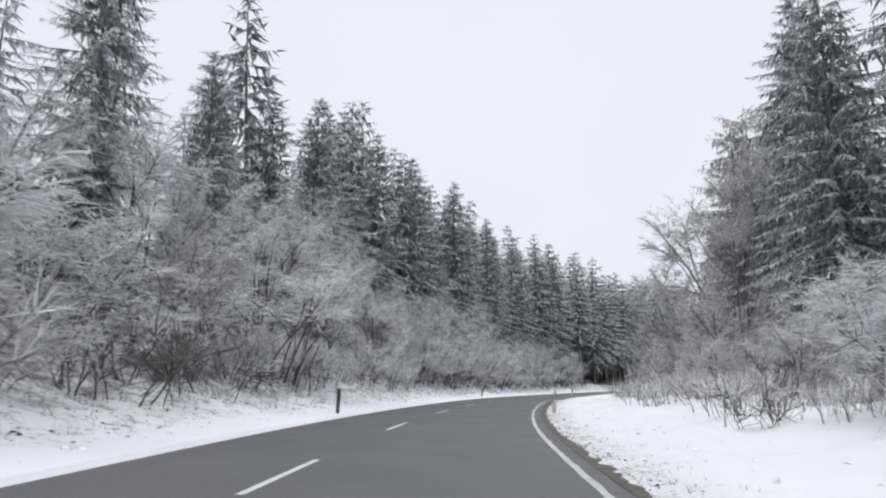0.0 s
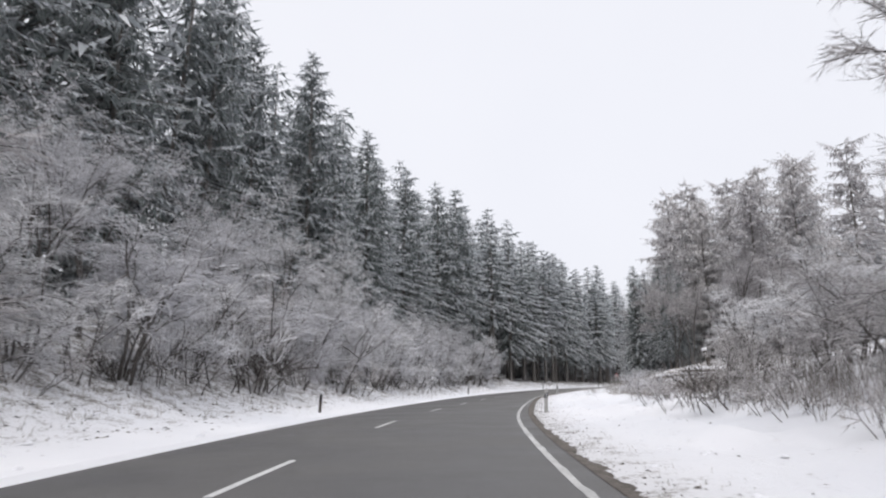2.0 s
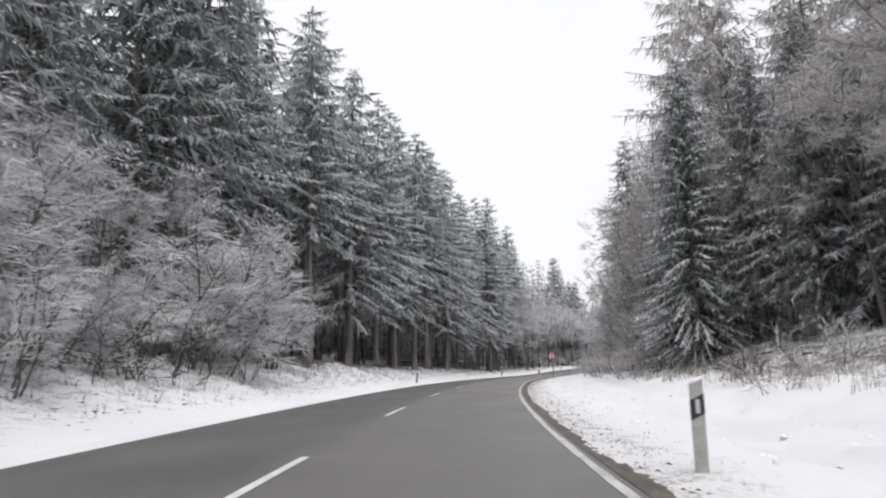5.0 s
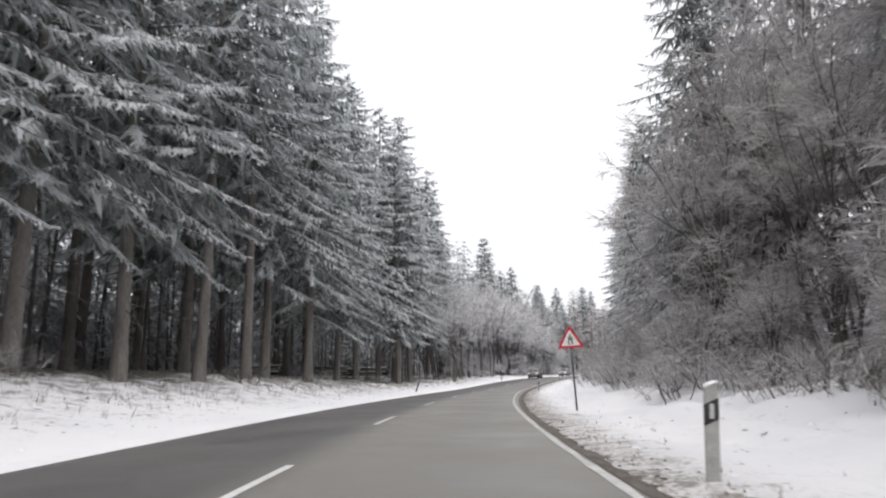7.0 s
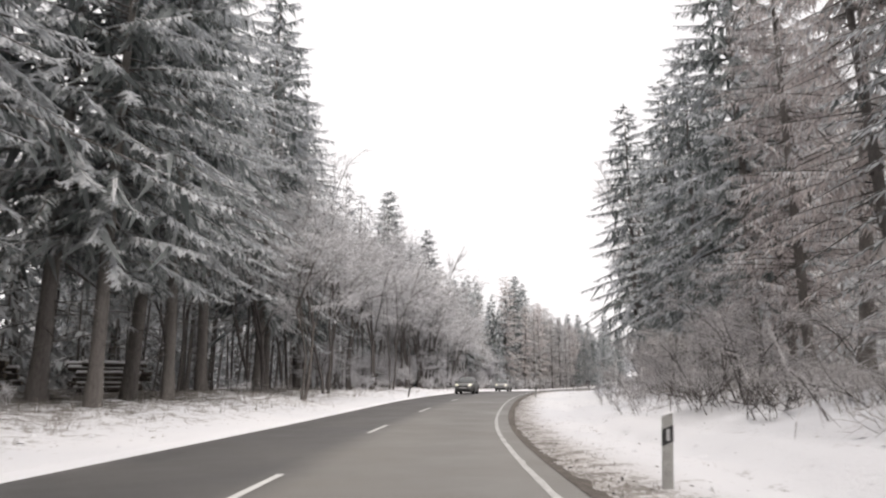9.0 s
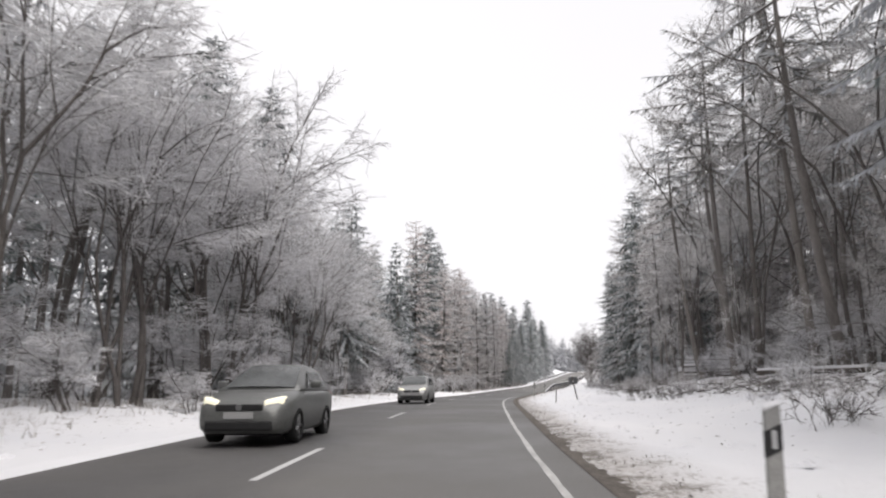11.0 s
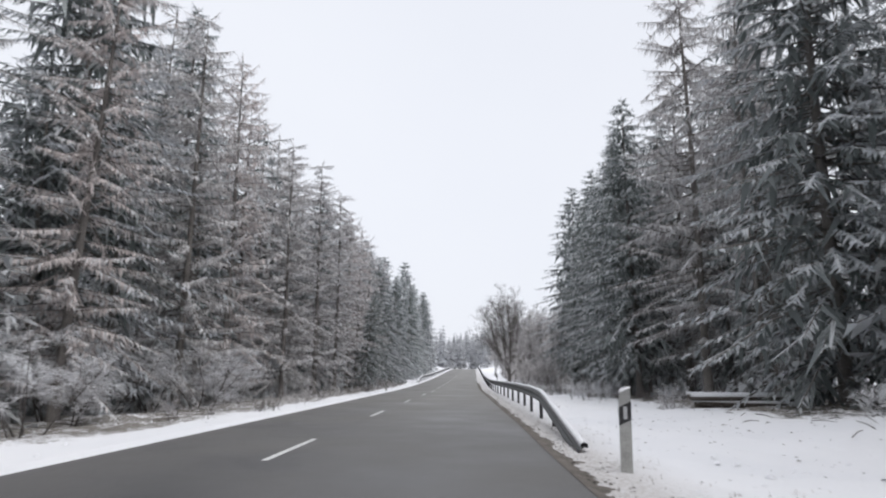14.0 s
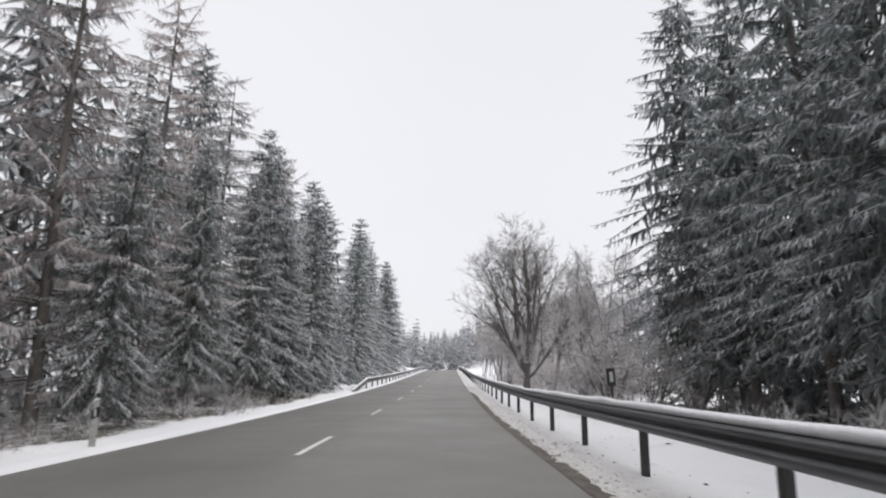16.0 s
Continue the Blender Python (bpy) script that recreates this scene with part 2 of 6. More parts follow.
BANK_R = [
    [-0.05, -0.08, -0.05, 0.1, 0.9, 2.2, 3.8, 5.0, 6, 6, 6, 6],
    [-0.05, -0.08, -0.05, 0.1, 0.8, 1.8, 3.0, 4.0, 5, 5, 5, 5],
    [-0.05, -0.08, -0.05, 0.1, 0.7, 1.5, 2.8, 4.0, 5, 5, 5, 5],
    [-0.05, -0.08, -0.05, 0.0, 0.1, 0.3, 1.6, 3.5, 5, 5, 5, 5],
    [-0.05, -0.08, -0.05, 0.0, 0.1, 0.3, 1.6, 3.5, 5, 5, 5, 5],
    [-0.05, -0.08, -0.05, 0.0, 0.2, 0.9, 2.4, 3.8, 5, 5, 5, 5],
    [-0.05, -0.08, -0.05, 0.1, 0.7, 1.8, 3.0, 4.0, 5, 5, 5, 5],
    [-0.05, -0.08, -0.05, 0.1, 0.8, 1.9, 3.0, 4.0, 5, 5, 5, 5],
    [-0.05, -0.08, -0.05, 0.3, 1.1, 1.8, 2.5, 3.2, 4, 4, 4, 4],
    [-0.05, -0.08, -0.05, 0.4, 1.2, 1.6, 2.0, 2.4, 3, 3, 3, 3],
    [-0.05, -0.1, -0.12, -0.05, 0.5, 1.4, 2.0, 2.2, 2, 2, 2, 2],
    [-0.05, -0.12, -0.25, -0.25, 0.1, 0.8, 1.2, 1.4, 1, 1, 1, 1],
    [-0.05, -0.1, -0.15, -0.15, 0.0, 0.2, 0.3, 0.3, 0, 0, 0, 0],
    [-0.05, -0.15, -0.5, -0.9, -1.5, -2.0, -2.5, -3.0, -3, -1, 4, 8],
    [-0.05, 0.0, 0.2, 0.5, 1.0, 2.0, 3.5, 6.0, 10, 18, 24, 24],
    [-0.05, 0.0, 0.2, 0.5, 1.0, 2.0, 3.5, 6.0, 12, 22, 30, 30]]


def table(rows, s, d):
    """Heights read from a table by place along the road and distance from its edge."""
    rows = np.array(rows, float)
    s, d = np.broadcast_arrays(np.asarray(s, float), np.asarray(d, float))
    cols = np.array([np.interp(s.ravel(), BANK_S, rows[:, k]) for k in range(rows.shape[1])])
    f = np.interp(d.ravel(), BANK_D, np.arange(len(BANK_D)))
    i = np.clip(f.astype(int), 0, len(BANK_D) - 2)
    u = f - i
    return (cols[i, np.arange(len(i))] * (1 - u) + cols[i + 1, np.arange(len(i))] * u).reshape(s.shape)


def waves(x, y, seed, scales):
    """Gentle unevenness of the ground: sums of slanted waves."""
    r = np.random.RandomState(seed)
    out = np.zeros_like(x)
    for wavelength, height in scales:
        for _ in range(5):
            a, ph = r.uniform(0, 2 * np.pi), r.uniform(0, 6.3)
            q = 2 * np.pi / (wavelength * r.uniform(0.7, 1.4))
            out += height / 2.2 * np.sin(q * (x * np.cos(a) + y * np.sin(a)) + ph)
    return out


def ground_at(s, lat):
    """World place on the snow at s, lat."""
    s, lat = np.broadcast_arrays(np.asarray(s, float), np.asarray(lat, float))
    x, y, z = on_line(s, lat)
    dl, dr = EDGE_L - lat, lat - EDGE_R
    rise = np.where(dl > 0, table(BANK_L, s, np.maximum(dl, 0)), np.where(dr > 0, table(BANK_R, s, np.maximum(dr, 0)), -0.12))
    away = np.clip((np.maximum(dl, dr) - 0.5) / 3.0, 0, 1)
    z = z + rise + away * waves(x, y, 3, [(11.0, 0.10), (3.2, 0.06), (1.3, 0.05), (0.8, 0.02)])
    z = z + np.where(dl > 0.02, 0.045, 0.055 * np.clip((dr - 0.2) / 0.5, 0, 1))
    # two wheel ruts under the snow of the right verge
    rut = np.exp(-((lat - 4.5) / 0.3) ** 2) + np.exp(-((lat - 6.2) / 0.3) ** 2) - 0.6 * np.exp(-((lat - 5.35) / 0.4) ** 2)
    z = z - 0.13 * rut * np.interp(s, [5, 15, 235, 250], [0, 1, 1, 0])
    return x, y, z


def spot(s, lat, dz=0.0):
    x, y, z = ground_at(s, lat)
    return Vector((float(x), float(y), float(z) + dz))


def heading(s):
    """The road's turn about z at s, in degrees; 0 is along +y."""
    tx, ty = (np.interp(s, LINE_S, LINE_T[:, k]) for k in range(2))
    return math.degrees(math.atan2(-tx, ty))


# ------------------------------------------------------------------ building helpers


def mesh_of(name, verts, faces, mat, smooth=False):
    me = bpy.data.meshes.new(name)
    if isinstance(verts, np.ndarray):
        verts = verts.tolist()
    if isinstance(faces, np.ndarray):
        faces = faces.tolist()
    me.from_pydata(verts, [], faces)
    me.materials.append(mat)
    if smooth:
        me.polygons.foreach_set("use_smooth", [True] * len(me.polygons))
    me.update()
    return me


def under(name, me, parent, label="", m=None):
    ob = new(name, me)
    ob.parent = parent
    if m is not None:
        ob.matrix_basis = m
    return tagged(ob, label)


def part(name, bm, mat, parent, label="", smooth=False):
    me = bpy.data.meshes.new(name)
    bm.to_mesh(me)
    bm.free()
    me.materials.append(mat)
    if smooth:
        me.polygons.foreach_set("use_smooth", [True] * len(me.polygons))
    ob = new(name, me)
    ob.parent = parent
    return tagged(ob, label)


def thing(name, label, category, group="", kind=""):
    return tagged(new(name), label, category, group, kind)


def box(bm, x0, x1, y0, y1, z0, z1, bevel=0.0):
    made = bmesh.ops.create_cube(bm, size=1.0, matrix=Matrix.LocRotScale(((x0 + x1) / 2, (y0 + y1) / 2, (z0 + z1) / 2), None, (x1 - x0, y1 - y0, z1 - z0)))
    if bevel:
        edges = list({e for v in made["verts"] for e in v.link_edges})
        bmesh.ops.bevel(bm, geom=edges, offset=bevel, segments=2, profile=0.5, affect="EDGES")
    return bm


def rod(bm, a, b, r0, r1, sides=10):
    a, b = Vector(a), Vector(b)
    q = (b - a).to_track_quat("Z", "Y").to_matrix().to_4x4()
    bmesh.ops.create_cone(bm, cap_ends=True, segments=sides, radius1=r0, radius2=r1, depth=(b - a).length, matrix=Matrix.Translation((a + b) / 2) @ q)
    return bm


# ------------------------------------------------------------------ ground and road
def sheet(name, s_rows, lats, mat, height, smooth=True):
    S, L = np.meshgrid(s_rows, lats, indexing="ij")
    x, y, z = height(S, L)
    v = np.stack([x, y, z], -1).reshape(-1, 3)
    n, m = S.shape
    i = np.arange(n * m).reshape(n, m)
    f = np.stack([i[:-1, :-1], i[1:, :-1], i[1:, 1:], i[:-1, 1:]], -1).reshape(-1, 4)[:, ::-1]
    return new(name, mesh_of(name, v, f, mat, smooth)), S.ravel(), L.ravel()


rows_s = np.r_[np.arange(-60, -8, 4.0), np.arange(-8, 400, 0.7), np.arange(400, 520, 4.0), np.arange(520, 1650, 40.0)]
far = [22, 26, 31, 38, 47, 60, 80, 110, 160, 230, 420]
lats = np.r_[[EDGE_L - d for d in reversed(far)], EDGE_L - np.arange(18, 7.9, -0.9), EDGE_L - np.arange(7.4, 0.2, -0.42), EDGE_L - 0.12, EDGE_L + 0.02, EDGE_L + 0.3,
             -2.0, EDGE_R - 0.3, EDGE_R - 0.02, EDGE_R + 0.22, EDGE_R + 0.42, EDGE_R + 0.66, EDGE_R + np.arange(0.95, 7.4, 0.42), EDGE_R + np.arange(8, 18, 0.9), [EDGE_R + d for d in far[:-2]], 260.0]
ground, gs, gl = sheet("ground", rows_s, lats, SNOW_GROUND, ground_at)
# where leaves and grass show through the snow: the banks more than the verges
bare = np.where(gl < 0, np.interp(EDGE_L - gl, [0, 1, 2, 4, 6, 10, 16], [0.0, 0.35, 0.75, 0.95, 1.1, 1.2, 1.2]) * np.interp(gs, [100, 135, 150, 165, 190, 235, 250, 290, 320], [1.0, 0.9, 0.85, 0.9, 1.08, 1.08, 0.8, 0.7, 0.4]),
                np.interp(gl - EDGE_R, [0, 0.5, 1.0, 1.8, 3, 7, 9, 14], [1.2, 1.12, 0.95, 0.55, 0.2, 0.55, 1.15, 1.2]) * np.interp(gs, [0, 130, 170, 210, 245, 300, 330], [0.8, 0.8, 1, 1, 0.95, 0.85, 0.6]))
# wheel tracks along the right verge
bare = bare + 0.4 * (np.exp(-((gl - 4.5) / 0.35) ** 2) + np.exp(-((gl - 6.2) / 0.35) ** 2)) * np.interp(gs, [12, 25, 225, 245], [0, 1, 1, 0])
# under the trees needles and leaves lie nearly bare; the last stretch also paints shade
for s0, s1, side, from_lat, share in ((325, 400, -1, 6.9, 1.3), (140, 245, -1, 13.5, 1.5), (104, 200, 1, 8.5, 1.18), (335, 400, 1, 9.5, 1.4)):
    inside = np.interp(gs, [s0 - 8, s0, s1, s1 + 8], [0, 1, 1, 0]) * np.clip((side * gl - from_lat) / 0.8, 0, 1)
    bare = bare * (1 - inside) + share * inside
bare = bare * np.interp(np.abs(gl), [24, 42], [1.0, 0.35])
att = ground.data.color_attributes.new("litter", "FLOAT_COLOR", "POINT")
att.data.foreach_set("color", np.repeat(np.clip(bare, 0, 1.6), 4).astype(np.float32))
edge_d = gl - EDGE_R
grit = np.interp(edge_d, [-0.1, 0.1, 0.7, 1.1, 1.7], [0.0, 1.0, 0.8, 0.3, 0.0]) * np.interp(gs, [0, 130, 180, 230, 300, 330, 400], [0.25, 0.3, 1.0, 1.0, 0.8, 0.9, 0.7])
att = ground.data.color_attributes.new("grit", "FLOAT_COLOR", "POINT")
att.data.foreach_set("color", np.repeat(np.clip(grit, 0, 1), 4).astype(np.float32))
tagged(ground, "snow-covered verges and wooded banks with leaves showing through", "ground", kind="structure")


def road_height(S, L):
    x, y, z = on_line(S, L)
    return x, y, z - 0.012 * np.abs(L + 2.2) * 0.6


road, rs, rl = sheet("road", np.arange(-60, 800, 2.0), np.array([EDGE_L, -4.9, -4.2, -3.4, -2.6, -2.2, -1.8, -1.0, -0.4, 0.3, 0.9, 1.3, EDGE_R]), ASPHALT, road_height)
lane = np.interp(rl, [-2.6, -1.8], [0.0, 1.0])
track = 0.75 + 0.25 * np.interp(np.abs(rl), [0, 0.5, 1.0], [0.2, 0.6, 1.0])
worn = np.interp(rs, [230, 258, 325, 345], [0.1, 0.03, 0.03, 0.1]) + lane * track * np.interp(rs, [60, 100, 140, 165, 215, 260, 300, 325, 350], [0.02, 0.1, 0.35, 0.6, 0.55, 0.12, 0.0, 0.08, 0.42])
worn = worn + (1 - lane) * np.interp(rs, [320, 350], [0.0, 0.28])
att = road.data.attributes.new("worn", "FLOAT", "POINT")
att.data.foreach_set("value", np.clip(worn, 0, 0.85).astype(np.float32))
tagged(road, "dark grey asphalt country road, damp, in a long bend", "road", kind="structure")


def strip(name, s0, s1, lat0, lat1, mat, lift, step=0.75):
    k = max(2, int((s1 - s0) / step) + 1)

    def height(S, L):
        x, y, z = road_height(S, L)
        return x, y, z + lift
    return sheet(name, np.linspace(s0, s1, k), np.array([lat0, (lat0 + lat1) / 2, lat1]), mat, height)[0]

# ------------------------------------------------------------------ trees


def tri_mesh(tris):
    """Vertices and faces of loose triangles, an array of n x 3 x 3."""
    t = np.asarray(tris, float).reshape(-1, 3)
    return t, np.arange(len(t)).reshape(-1, 3)


def tube(path, radii, sides=6, start=0):
    """A bent tapered tube along points."""
    path, radii = np.array(path, float), np.array(radii, float)
    d = np.gradient(path, axis=0)
    d /= np.linalg.norm(d, axis=1)[:, None] + 1e-9
    a = np.cross(d, [0.31, 0.2, 0.93])
    bad = np.linalg.norm(a, axis=1) < 0.2
    a[bad] = np.cross(d[bad], [1.0, 0.1, 0.0])
    a /= np.linalg.norm(a, axis=1)[:, None]
    b = np.cross(d, a)
    ang = np.linspace(0, 2 * np.pi, sides, endpoint=False)
    v = (path[:, None] + radii[:, None, None] * (np.cos(ang)[None, :, None] * a[:, None] + np.sin(ang)[None, :, None] * b[:, None])).reshape(-1, 3)
    f = []
    for i in range(len(path) - 1):
        for j in range(sides):
            k = (j + 1) % sides
            f.append((start + i * sides + j, start + i * sides + k, start + (i + 1) * sides + k, start + (i + 1) * sides + j))
    return v, f


def trunk_mesh(r, h, r0, lean=0.0, bend=0.0, rings=9, sides=8, flare=1.35):
    z = np.r_[0, 0.02, np.linspace(0.06, 1, rings)] * h
    u = z / h
    w = r.uniform(0, 6.3)
    path = np.stack([lean * z + bend * np.sin(u * 3.1) + 0.04 * np.sin(u * 9 + w), 0.04 * np.cos(u * 7 + w) + 0.3 * lean * z, z - 0.4 * (u == 0)], 1)
    rad = r0 * (1 - u) ** 0.85 + 0.012
    rad[0] *= flare
    rad[1] *= (1 + flare) / 2
    v, f = tube(path, rad, sides)
    return v.tolist(), list(f), path


def conifer(seed, h, crown_base, reach, whorls, per, sprigs, snow=0.6, droop=0.35, hang=0.45, width=0.30, slim=0.85, top_up=0.35, sprig_len=0.85,
            leaf=None, ragged=0.25, r0=None, lean=0.0, bend=0.0, trunk=None, sides=8, dead=0, flat=0.0, snow_mat=None, rime=0.35, zjit=0.12, core=0.0, upj=0.08, feather=False, loose=False, ridge=0.0):
    """Meshes of a conifer: trunk, boughs with needles, and the snow that lies on them."""
    r = np.random.RandomState(seed)
    wood_v, wood_f, path = trunk_mesh(r, h, r0 or h * 0.0095, lean, bend, sides=sides)
    green, white = [], []
    levels = crown_base + (h - crown_base) * (np.linspace(0, 1, whorls) ** 0.92) * 0.985
    for z0 in levels:
        u = (z0 - crown_base) / (h - crown_base)
        length = reach * (1 - u) ** slim * (0.55 + 0.45 * min(1, u * 6 + 0.25)) + 0.12
        n = max(3, int(round(per * (1 - 0.45 * u))))
        a0 = r.uniform(0, 6.28)
        for k in range(n):
            if u < 0.8 and r.rand() < ragged * 0.4:
                continue
            a = a0 + 6.283 * k / n + r.normal(0, 0.22)
            L = length * (1 + r.normal(0, ragged * 0.6))
            L = max(L, 0.15)
            zz = min(h * 0.985, z0 + r.normal(0, zjit))
            base = np.array([np.interp(zz, path[:, 2], path[:, 0]), np.interp(zz, path[:, 2], path[:, 1]), zz])
            out = np.array([math.cos(a), math.sin(a), 0.0])
            side = np.array([-out[1], out[0], 0.0])
            up0 = top_up * (u - 0.35) * 1.6 + r.normal(0, upj)
            dr = droop * (1 - u * 0.8) * r.uniform(0.6, 1.4)

            def at(q):
                return base + out * (L * q) + np.array([0, 0, L * (up0 * q - dr * q * q + 0.35 * dr * q**4)])

            # some boughs carry much snow, some hardly any
            laden = r.choice([0.35, 1.0, 1.65])
            cnt = max(3, int(sprigs * (0.32 + 0.68 * L / reach)))
            q5 = [0.0, 0.5, 1.0]
            pts = np.array([at(q) for q in q5])
            bv, bf = tube(pts, np.array([0.035, 0.022, 0.006]) * (0.4 + L / 3.5), 3, len(wood_v))
            wood_v.extend(bv.tolist())
            wood_f.extend(bf)
            if r.rand() < snow * laden + 0.1:
                for q0, q1 in zip(q5[:-1], q5[1:]):
                    p0, p1 = at(q0), at(q1)
                    w0, w1 = 0.055 * (0.5 + L / 4) * (1 - 0.5 * q0), 0.055 * (0.5 + L / 4) * (1 - 0.75 * q1)
                    lift = np.array([0, 0, 0.04])
                    white.append([p0 - side * w0 + lift * 0.4, p1 - side * w1 + lift * 0.4, p0 + side * w0 + lift])
                    white.append([p1 - side * w1 + lift, p1 + side * w1 + lift * 0.4, p0 + side * w0 + lift])
            # a rounded ridge of snow along the outer part of a laden bough
            if ridge and L > 0.8 and laden > 0.5:
                qs = np.linspace(0.22, 1.0, 6)
                for q0, q1 in zip(qs[:-1], qs[1:]):
                    if r.rand() < 0.45:
                        continue
                    p0, p1 = at(q0), at(q1)
                    w0, w1 = (ridge * laden * 0.075 * min(1, L / 3) * math.sin(math.pi * min(0.97, 0.12 + q * 0.85)) * r.uniform(0.6, 1.3) for q in (q0, q1))
                    for sgn in (-1, 1):
                        e0 = p0 + side * (sgn * w0) - np.array([0, 0, 0.8 * w0])
                        e1 = p1 + side * (sgn * w1) - np.array([0, 0, 0.8 * w1])
                        c0, c1 = p0 + np.array([0, 0, 0.035 + 0.3 * w0]), p1 + np.array([0, 0, 0.035 + 0.3 * w1])
                        white.append([e0, e1, c0])
                        white.append([e1, c1, c0])
            # shaded sprays hang close to the trunk and shut it from view
            if core and L > 0.5:
                for c in range(6):
                    p, cl = at(r.uniform(0.1, 0.65)), core * min(L, 3.0) * r.uniform(0.25, 0.5)
                    a2 = r.uniform(0, 6.28)
                    e2 = (side * math.cos(a2) + out * math.sin(a2)) * cl * 0.13
                    green.append([p - e2, p + e2, p + (side * r.uniform(-0.8, 0.8) + out * r.uniform(-0.3, 0.7) - np.array([0, 0, r.uniform(0.5, 1.2)])) * cl])
            for c in range(cnt):
                q = 0.12 + 0.88 * (c + r.rand()) / cnt
                p = at(q)
                s = 1 if c % 2 else -1
                l = sprig_len * (0.45 + 0.55 * math.sin(3.0 * min(1, q * 0.85 + 0.12))) * (0.35 + 0.65 * min(1, L / 2.2)) * r.uniform(0.65, 1.3)
                spread = r.uniform(0.35, 0.95)
                d = out * r.uniform(0.35, 0.9) + side * (s * spread) + np.array([0, 0, -hang * r.uniform(0.3, 1.6) + flat])
                if c == cnt - 1:
                    d = out + np.array([0, 0, 0.1])
                d /= np.linalg.norm(d)
                w = width * l * r.uniform(0.7, 1.3)
                e = np.cross(d, [0, 0, 1.0])
                ne = np.linalg.norm(e)
                e = side if ne < 0.15 else e / ne
                e = e * 0.9 + np.array([0, 0, r.uniform(-0.5, 0.5)])
                tip = p + d * l
                outer = 0.35 + 1.1 * q
                tone = white if r.rand() < rime * laden * outer else green
                tone.append([p - e * w * 0.5, p + e * w * 0.5, tip])
                if feather:
                    for sgn in (-1, 1):
                        b = p + d * l * r.uniform(0.15, 0.45)
                        t2 = d * 0.8 + e * sgn * r.uniform(0.4, 0.8) - np.array([0, 0, 0.25])
                        tone.append([b - d * w * 0.4, b + d * w * 0.4, b + t2 * l * r.uniform(0.35, 0.6)])
                if r.rand() < snow * laden * outer:
                    up = np.array([0, 0, 0.02 + 0.02 * r.rand()])
                    sc = r.uniform(0.55, 1.0)
                    white.append([p - e * w * 0.5 + up, p + e * w * 0.5 + up * 1.4, p + d * (l * sc) + up])
    # dead lower twigs
    for _ in range(dead):
        zz = r.uniform(0.08 * h, crown_base + 1)
        a = r.uniform(0, 6.28)
        base = np.array([np.interp(zz, path[:, 2], path[:, 0]), np.interp(zz, path[:, 2], path[:, 1]), zz])
        out = np.array([math.cos(a), math.sin(a), r.uniform(-0.35, 0.1)])
        L = r.uniform(0.5, 0.6 * reach)
        bv, bf = tube(np.array([base, base + out * L * 0.6, base + out * L + [0, 0, -0.12 * L]]), [0.025, 0.016, 0.004], 3, len(wood_v))
        wood_v.extend(bv.tolist())
        wood_f.extend(bf)
    gv, gf = tri_mesh(green)
    wv, wf = tri_mesh(white if white else green[:1])
    return [("trunk", mesh_of("trunk", wood_v, wood_f, trunk or BARK, True), "upright tapered trunk with bare limbs", "stuff" if loose else ""),
            ("crown", mesh_of("crown", gv, gf, leaf or NEEDLES), "", "stuff"),
            ("snow_cover", mesh_of("snow_cover", wv, wf, snow_mat or SPRIG_SNOW), "snow lying on the sprigs", "stuff")]


